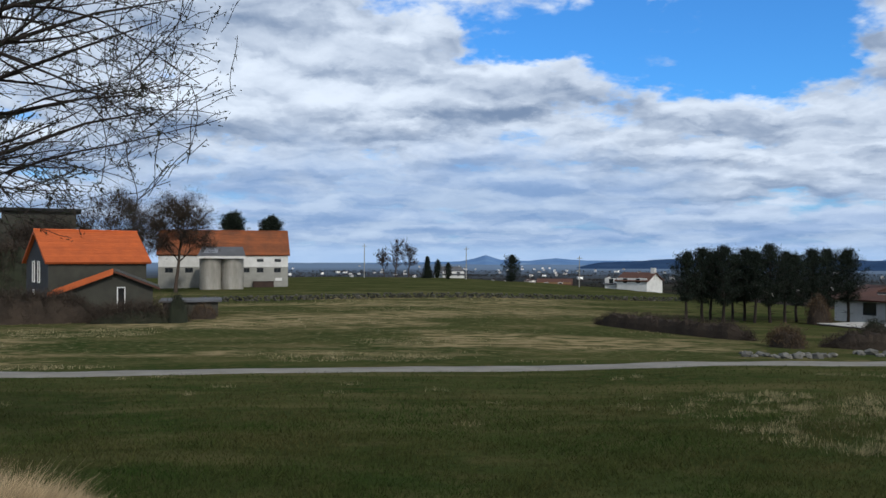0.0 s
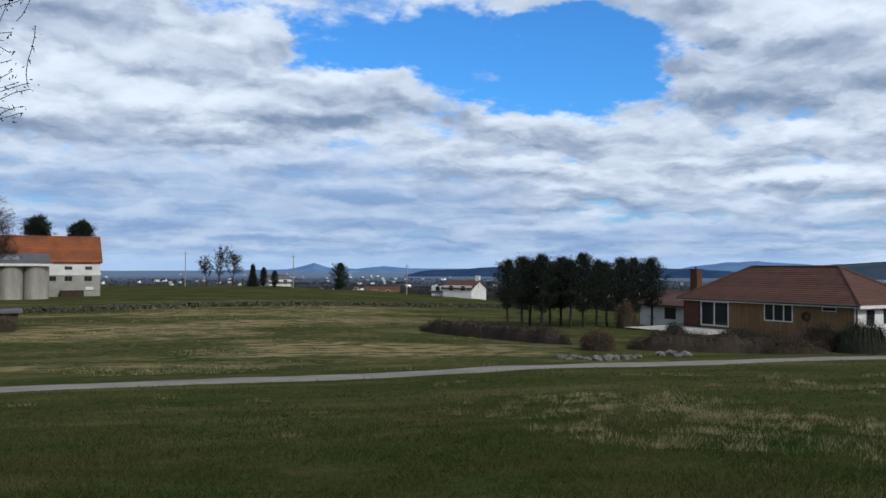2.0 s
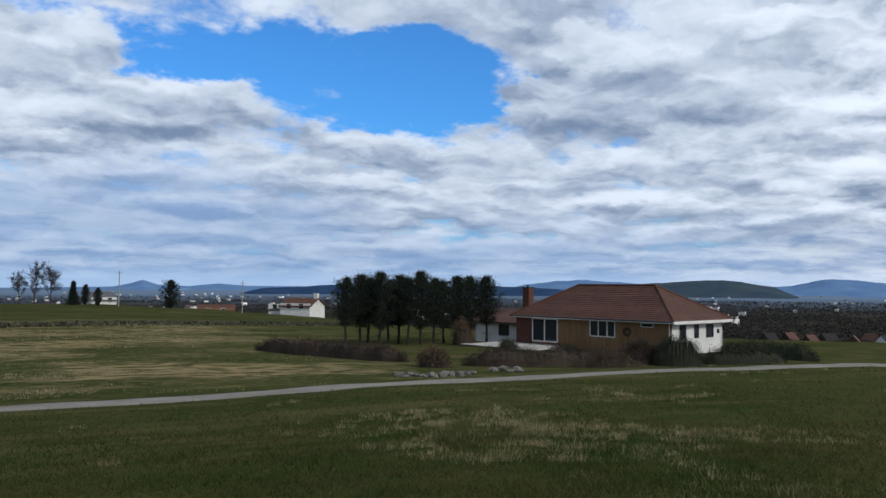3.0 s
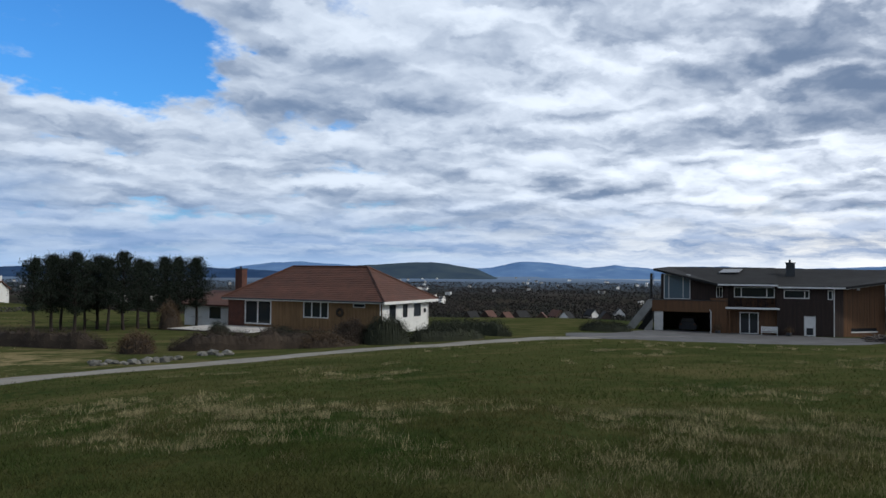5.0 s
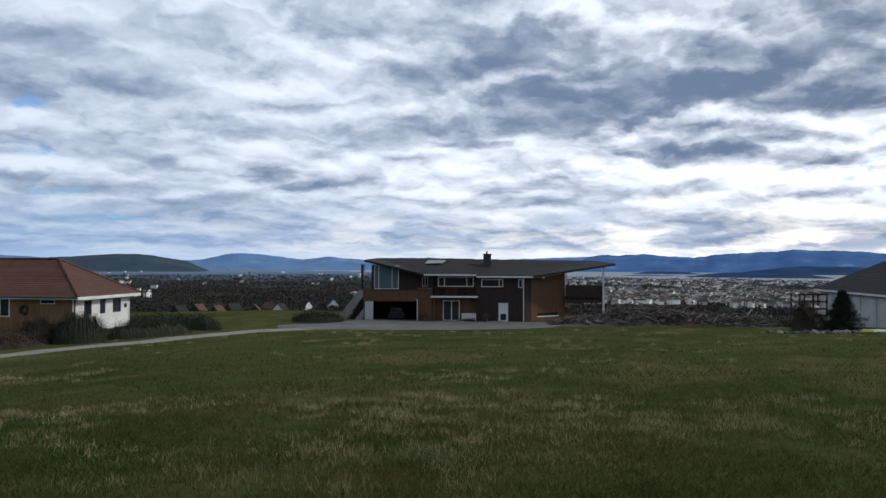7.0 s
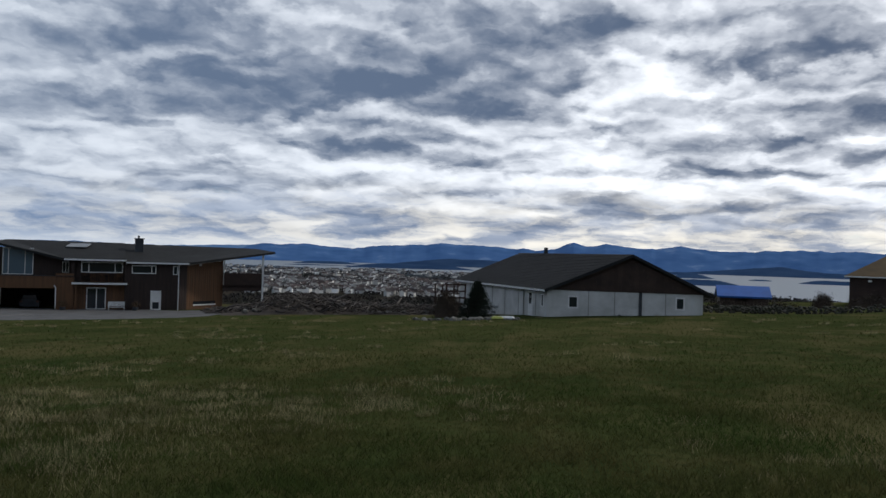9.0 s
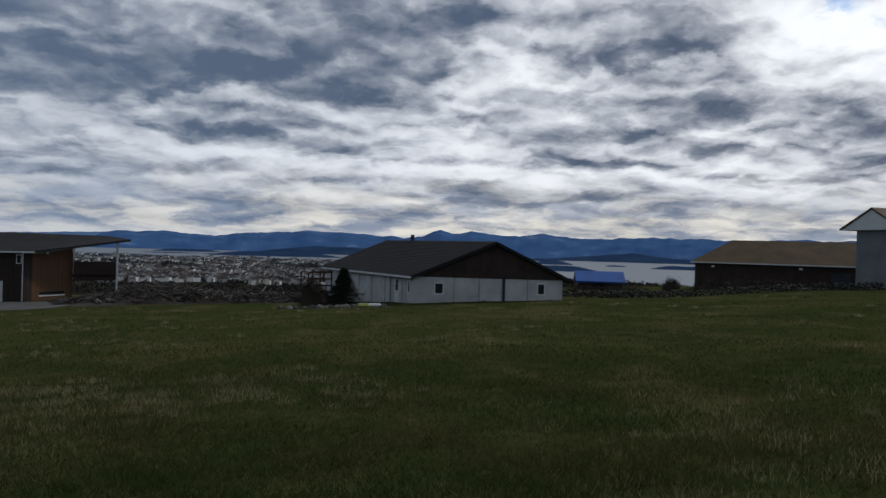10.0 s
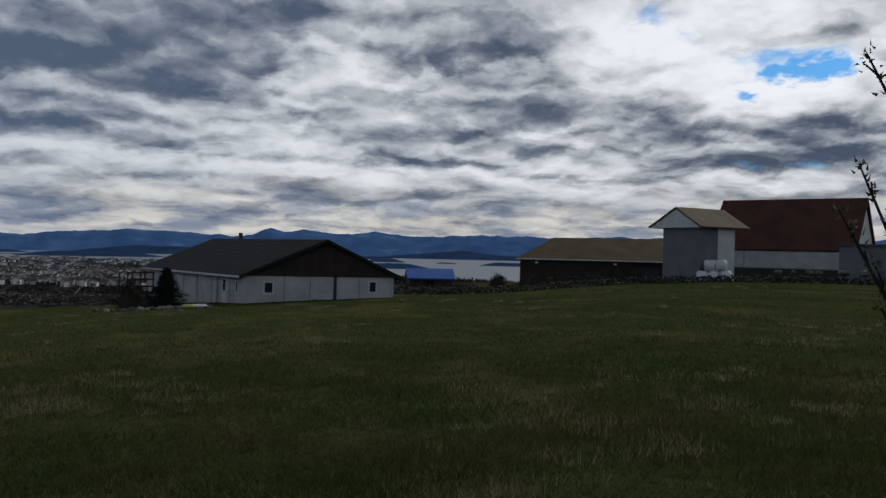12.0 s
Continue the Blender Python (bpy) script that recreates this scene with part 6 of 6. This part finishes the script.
# ---- far houses, poles, town, brush ----
def small_house(az, d, w, dep, wall, ridge, turn, mats, label, lift=0.0, chimney=False, group=""):
    x, y = polar(az, d)
    t = thing("house", x, y, ground_z(x, y) + lift, turn, label, "house", group)
    o = gable_house(t, w, dep, wall, ridge, mats, 0.35, base=-2.0, front_holes=[(w * .2, w * .2 + 1.1, .9, 2.0), (w * .62, w * .62 + 1.1, .9, 2.0)])
    for f in (.2, .62):
        window(o["front"], w * f, w * f + 1.1, .9, 2.0, bar=0.09)
    if chimney:
        part("chimney", boxed(w * .9, w * .9 + .8, dep / 2 - .4, dep / 2 + .4, wall, ridge + 0.9), WHITE_RENDER, t)
    return t


small_house(12.0, 168, 6.5, 7, 1.6, 3.1, 40, (WHITE_RENDER, BROWN_TILE), "white house with brown roof and white chimney", 0.2, True)
small_house(11.2, 172, 4.0, 4, 1.0, 1.6, 30, (WHITE_RENDER, SLATE_SHEET), "low white garage with pale roof", 0.0)
small_house(6.6, 200, 8, 6, 1.6, 2.8, 10, (PINE_BOARD, BROWN_TILE), "low yellow-brown house in the hollow", -0.4)
small_house(0.0, 196, 5.5, 6, 1.5, 3.2, -20, (WHITE_RENDER, SLATE_SHEET), "pale small house among conifers", -0.2)
for az, d, s in ((47.2, 500, 1), (48.4, 520, 2), (49.4, 505, 3), (50.2, 530, 4), (51.3, 515, 5), (46.0, 520, 6), (52.6, 540, 7), (44.9, 510, 8), (53.6, 520, 9), (54.6, 560, 10)):
    rng = random.Random(s)
    small_house(az, d, rng.uniform(7, 9), 7, 2.4, 6.2, az + rng.uniform(40, 140), (rng.choice((DARK_BOARD, BROWN_GABLE, WHITE_RENDER)), rng.choice((DARK_FELT, BROWN_TILE))), "dark steep-roofed house below the hill", 0.2, group="houses below the hill")
# dark house on the rise behind the farmhouse
hx, hy = polar(-28.4, 122)
dark_house = thing("hill_house", hx, hy, 5.0, -24, "dark flat-roofed house half hidden on the rise", "house")
part("wall", boxed(0, 9, 0, 6, -7, 2.6), OLIVE_WALL, dark_house)
part("roof", boxed(-.6, 9.6, -.6, 6.6, 2.6, 3.0), DARK_FELT, dark_house)
part("veranda", boxed(-6, 0, 1, 5, -7, 1.6), OLIVE_WALL, dark_house)

for az, d, h in ((-5.5, 185, 7.6), (1.62, 178, 7.2), (9.46, 165, 6.2)):
    x, y = polar(az, d)
    p = thing("utility_pole", x, y, ground_z(x, y), 0, "thin weathered wooden utility pole", "pole", "utility poles")
    bm = bmesh.new()
    tube(bm, [Vector((0, 0, -.5)), Vector((0.03, 0, h))], [0.11, 0.075], 8)
    part("pole", bm, GREY_WALL, p)
    part("crossarm", boxed(-.5, .55, -.05, .05, h - .5, h - .4), GREY_WALL, p)


def town():
    rng = random.Random(77)
    walls, wf, roofs, rf, rv = [], [], [], [], []
    wv = []
    n = 0
    while n < 1500:
        if rng.random() < .68:
            az, d = rng.gauss(81, 8), 620 * (3.2 ** rng.random())
        else:
            az, d = rng.uniform(-14, 104), 700 * (4.4 ** rng.random())
        if d > over(az, "sea") * .93 or az < -14 or az > 108 or (d < 1000 and az < 20):
            continue
        x, y = polar(az, d)
        if noise.noise((x / 130, y / 130, 5)) < (-0.08 if az > 68 else 0.12 if az > 20 else 0.0):
            continue
        z = ground_z(x, y)
        if z < SEA + 1:
            continue
        w, dp, h, r = rng.uniform(3.5, 8), rng.uniform(3.6, 5), rng.uniform(2.4, 4.2), rng.uniform(.9, 1.6)
        c, s = math.cos(rng.uniform(0, 6.3)), math.sin(rng.uniform(0, 6.3))
        a = rng.uniform(0, 6.3)
        c, s = math.cos(a), math.sin(a)

        def at(u, v, q):
            return (x + c * u - s * v, y + s * u + c * v, z + q)

        b = len(wv)
        wv += [at(u, v, q) for q in (-2, h) for u, v in ((-w / 2, -dp / 2), (w / 2, -dp / 2), (w / 2, dp / 2), (-w / 2, dp / 2))] + [at(-w / 2, 0, h + r), at(w / 2, 0, h + r)]
        wf += [tuple(b + i for i in q) for q in ((0, 1, 5, 4), (1, 2, 6, 5), (2, 3, 7, 6), (3, 0, 4, 7), (4, 7, 8), (5, 9, 6))]
        b = len(rv)
        rv += [at(-w / 2 - .3, -dp / 2 - .3, h - .2), at(w / 2 + .3, -dp / 2 - .3, h - .2), at(w / 2 + .3, 0, h + r + .05), at(-w / 2 - .3, 0, h + r + .05), at(w / 2 + .3, dp / 2 + .3, h - .2), at(-w / 2 - .3, dp / 2 + .3, h - .2)]
        rf += [(b, b + 1, b + 2, b + 3), (b + 3, b + 2, b + 4, b + 5)]
        n += 1
    wm = material("town_walls", (0.84, 0.84, 0.82), (0.62, 0.58, 0.52), 0.02, 0.8, bump=0, random_amount=0.5, island=True, world_space=True)
    rm = material("town_roofs", (0.05, 0.05, 0.054), (0.075, 0.05, 0.045), 0.02, 0.8, bump=0, random_amount=0.6, island=True, world_space=True)
    t = tagged(mesh_object("town_houses", wv, wf, wm), "far town of small pale houses with dark roofs", "town", kind="stuff")
    tagged(mesh_object("town_roofs", rv, rf, rm), "dark and brown pitched roofs of the far town", "town", kind="stuff")
    # bare woods and bushes among the houses
    centres = []
    for i in range(42000):
        az, d = rng.uniform(-14, 112), 500 * (4.0 ** rng.random())
        if az < 20 and d < 900:
            continue
        x, y = polar(az, d)
        k = noise.noise((x / 90, y / 90, 9)) + (0.25 if 30 < az < 66 else 0)
        if k < (-0.16 if az > 70 else -0.05) or d > over(az, "sea") * .95:
            continue
        centres.append((x, y, ground_z(x, y) + rng.uniform(.2, 1.8)))
    wood = material("bare_far_woods", (0.040, 0.032, 0.030), (0.024, 0.027, 0.023), 0.02, 0.95, bump=0, random_amount=0.5, island=True, world_space=True)
    tagged(clump_mesh("far_woods", centres, 1.4, 9, wood, rng, up=0.3, slim=0.8), "dark bare woods between the far houses", "woods", kind="stuff")


town()


def brush_pile():
    """Cleared branches, roots and rubble heaped beyond the forecourt."""
    rng = random.Random(6)
    verts, faces = [], []
    limbs = []
    for i in range(5200):
        az = rng.uniform(70.8, 88)
        d = rng.uniform(73, 92) if az > 74 else rng.uniform(77, 84)
        x, y = polar(az, d)
        hump = 1.5 * math.exp(-((az - 76.5) / 3.2) ** 2) + 0.7 * math.exp(-((az - 83) / 4) ** 2)
        z = ground_z(x, y) + rng.random() * (0.2 + hump)
        a, l = rng.uniform(0, 6.3), rng.uniform(.25, 1.5)
        dv = Vector((math.cos(a), math.sin(a), rng.gauss(0, .22)))
        p = Vector((x, y, z))
        r = rng.choice((.015, .02, .03, .04, .06, .1))
        limbs.append(([p, p + dv * l * .5 + Vector((0, 0, rng.gauss(0, .08))), p + dv * l], [r, r * .85, r * .6], 0))
    m = material("cut_branches", (0.15, 0.13, 0.115), (0.045, 0.038, 0.034), 0.5, 0.95, bump=0, random_amount=0.5, island=True, world_space=True)
    tagged(limb_mesh("brush_pile", limbs, m, None), "heap of cleared grey branches and roots", "brush pile", kind="stuff")
    soil = material("bare_soil", (0.075, 0.058, 0.046), (0.05, 0.04, 0.033), 0.4, 0.95, bump=0.6, fine=6, world_space=True)
    verts, faces, na, nr = [], [], 60, 14
    for i in range(na + 1):
        az = 71.2 + 15.6 * i / na
        for j in range(nr + 1):
            d = 72 + 0.8 * noise.noise((az, 3, 0)) + 22 * j / nr
            x, y = polar(az, d)
            hump = 1.2 * math.exp(-((az - 76.5) / 3.2) ** 2) * math.exp(-((d - 82) / 5) ** 2)
            edge = -0.1 if j in (0, nr) or i in (0, na) else 0.06
            verts.append((x, y, ground_z(x, y) + edge + hump + 0.12 * noise.noise((x, y, 0))))
    for i in range(na):
        for j in range(nr):
            b = i * (nr + 1) + j
            faces.append((b, b + nr + 1, b + nr + 2, b + 1))
    tagged(mesh_object("ground_cleared", verts, faces, soil, shade=True), "bare dark soil of a cleared plot", "soil", kind="structure")
    for i in range(60):
        az = rng.uniform(72, 86)
        x, y = polar(az, rng.uniform(74, 86))
        bm = bmesh.new()
        s = rng.uniform(.15, .5)
        stone_bm(bm, s, (0, 0, 0), rng, .7)
        me = bpy.data.meshes.new("rubble_stone")
        bm.to_mesh(me)
        bm.free()
        me.materials.append(PALE_STONE)
        ob = new("rubble_stone", me)
        hump = 0.8 * math.exp(-((az - 76) / 3.5) ** 2)
        ob.matrix_world = pose(x, y, ground_z(x, y) + .1 + .6 * hump * rng.random())
        tagged(ob, "angular grey stone on the cleared plot", "stone", "rubble on the cleared plot")


brush_pile()


# ---- small things ----
def bales():
    rng = random.Random(3)
    for u, z in ((-0.95, 0), (0.0, 0), (0.95, 0), (-0.35, .95), (0.55, .95)):
        x, y = polar(125.5 + u * 0.75, 77.2)
        t = thing("silage_bale", x, y, ground_z(x, y) + z + .28, 125 + rng.uniform(-8, 8), "white plastic-wrapped silage bale stacked by the tower", "bale", "wrapped bales")
        bm = bmesh.new()
        bmesh.ops.create_cone(bm, cap_ends=True, segments=20, radius1=.52, radius2=.52, depth=.96)
        bmesh.ops.bevel(bm, geom=[e for e in bm.edges if abs(e.verts[0].co.z - e.verts[1].co.z) < .01], offset=.09, segments=2, affect="EDGES")
        for v in bm.verts:
            v.co.z += .2
            v.co.x *= 1 + .04 * noise.noise(v.co * 3)
        part("wrap", bm, WRAP, t, shade=True)
    # garden bench by the villa
    a = radians(62.8)
    ux, uy = Vector((math.cos(a), -math.sin(a), 0)), Vector((math.sin(a), math.cos(a), 0))
    o = Vector((72.3, 46.6, -4.72)) + ux * 10.55 - uy * 0.7
    b = thing("garden_bench", o.x, o.y, o.z, 62.8, "white slatted garden bench against the villa", "bench")
    for k in range(4):
        part("seat_slat", boxed(0, 1.5, k * .11, k * .11 + .09, .42, .45), WHITE, b)
    for k in range(4):
        part("back_slat", boxed(0, 1.5, .44, .47, .52 + k * .12, .61 + k * .12), WHITE, b)
    for x in (0.02, 1.42):
        part("leg", boxed(x, x + .06, 0, .06, 0, .42), WHITE, b)
        part("leg", boxed(x, x + .06, .42, .48, 0, .98), WHITE, b)
        part("armrest", boxed(x, x + .06, 0, .44, .62, .67), WHITE, b)
    # dark car inside the garage
    o = Vector((72.3, 46.6, -4.72)) + ux * 3.6 + uy * 2.2
    c = thing("car", o.x, o.y, o.z, 62.8, "dark car parked inside the open garage", "car")
    bm = prism(bmesh.new(), [(-.85, .3), (.85, .3), (.9, .8), (.7, .95), (.55, 1.42), (-.55, 1.42), (-.7, .95), (-.9, .8)], 0, 4.1)
    part("body", bm, CHARCOAL, c)
    part("rear_window", boxed(-.55, .55, -.012, -.003, 1.0, 1.35), GLASS, c)
    for x in (-.82, .58):
        part("tail_light", boxed(x, x + .24, -.02, -.003, .72, .9), BRICK, c)
        w = bmesh.new()
        bmesh.ops.create_cone(w, cap_ends=True, segments=18, radius1=.31, radius2=.31, depth=.2, matrix=Matrix.Translation((x + .12, .75, .31)) @ Euler((0, radians(90), 0)).to_matrix().to_4x4())
        part("wheel", w, BLACK, c)
    # pots by the villa door
    for u in (6.6, 13.0):
        o = Vector((72.3, 46.6, -4.72)) + ux * u - uy * 0.9
        p = thing("planter", o.x, o.y, o.z, 62.8, "dark planter with dry russet plants", "planter", "planters by the villa")
        bm = bmesh.new()
        bmesh.ops.create_cone(bm, cap_ends=True, segments=16, radius1=.2, radius2=.28, depth=.5, matrix=Matrix.Translation((0, 0, .25)))
        part("pot", bm, CHARCOAL, p)
        rng2 = random.Random(int(u))
        clump_mesh("plant", [Vector((rng2.gauss(0, .15), rng2.gauss(0, .15), .6 + rng2.random() * .3)) for i in range(60)], .2, 5, RUSSET, rng2, up=.8, parent=p, slim=.2)
    # yellow-green tub and white sacks by the outbuilding
    for az, d, s, mat, lab in ((90.4, 61.0, .32, TUB, "yellow-green plastic tub in the grass"), (91.2, 61.5, .3, WRAP, "white sack lying at the grass edge"), (90.8, 61.6, .3, WRAP, "white sack lying at the grass edge")):
        x, y = polar(az, d)
        t = thing("tub" if mat is TUB else "sack", x, y, ground_z(x, y), az, lab, "tub" if mat is TUB else "sack")
        bm = boxed(-s * 1.6, s * 1.2, -s, s, 0, s * .9, bevel=.12)
        part("shell", bm, mat, t)


TUB = material("lime_plastic", (0.42, 0.45, 0.12), (0.34, 0.36, 0.10), 1.5, 0.5)
bales()


def trailer():
    """A rusty frame trailer standing beside the outbuilding."""
    x, y = polar(86.4, 74)
    t = thing("farm_trailer", x, y, ground_z(x, y) + 0.1, 60, "rusty brown frame trailer beside the outbuilding", "trailer")
    part("bed", boxed(0, 2.4, 0, 1.6, .7, .85, bevel=.02), RUSTY, t)
    for u in (0, 1.15, 2.3):
        part("stake", boxed(u, u + .1, 0, .1, .85, 2.6), RUSTY, t)
        part("stake", boxed(u, u + .1, 1.5, 1.6, .85, 2.6), RUSTY, t)
    for z in (1.3, 1.9, 2.5):
        part("rail", boxed(0, 2.4, -.05, -.004, z, z + .14), RUSTY, t)
    part("load", boxed(.3, 1.9, .3, 1.3, .86, 1.6, bevel=.08), WRAP, t, "white wrapped load")
    for u in (.5, 1.7):
        w = bmesh.new()
        bmesh.ops.create_cone(w, cap_ends=True, segments=18, radius1=.36, radius2=.36, depth=.2, matrix=Matrix.Translation((u, -.06, .34)) @ Euler((radians(90), 0, 0)).to_matrix().to_4x4())
        part("wheel", w, BLACK, t)


RUSTY = material("rusty_steel", (0.055, 0.026, 0.018), (0.035, 0.02, 0.015), 2.0, 0.85, 0.2)
trailer()
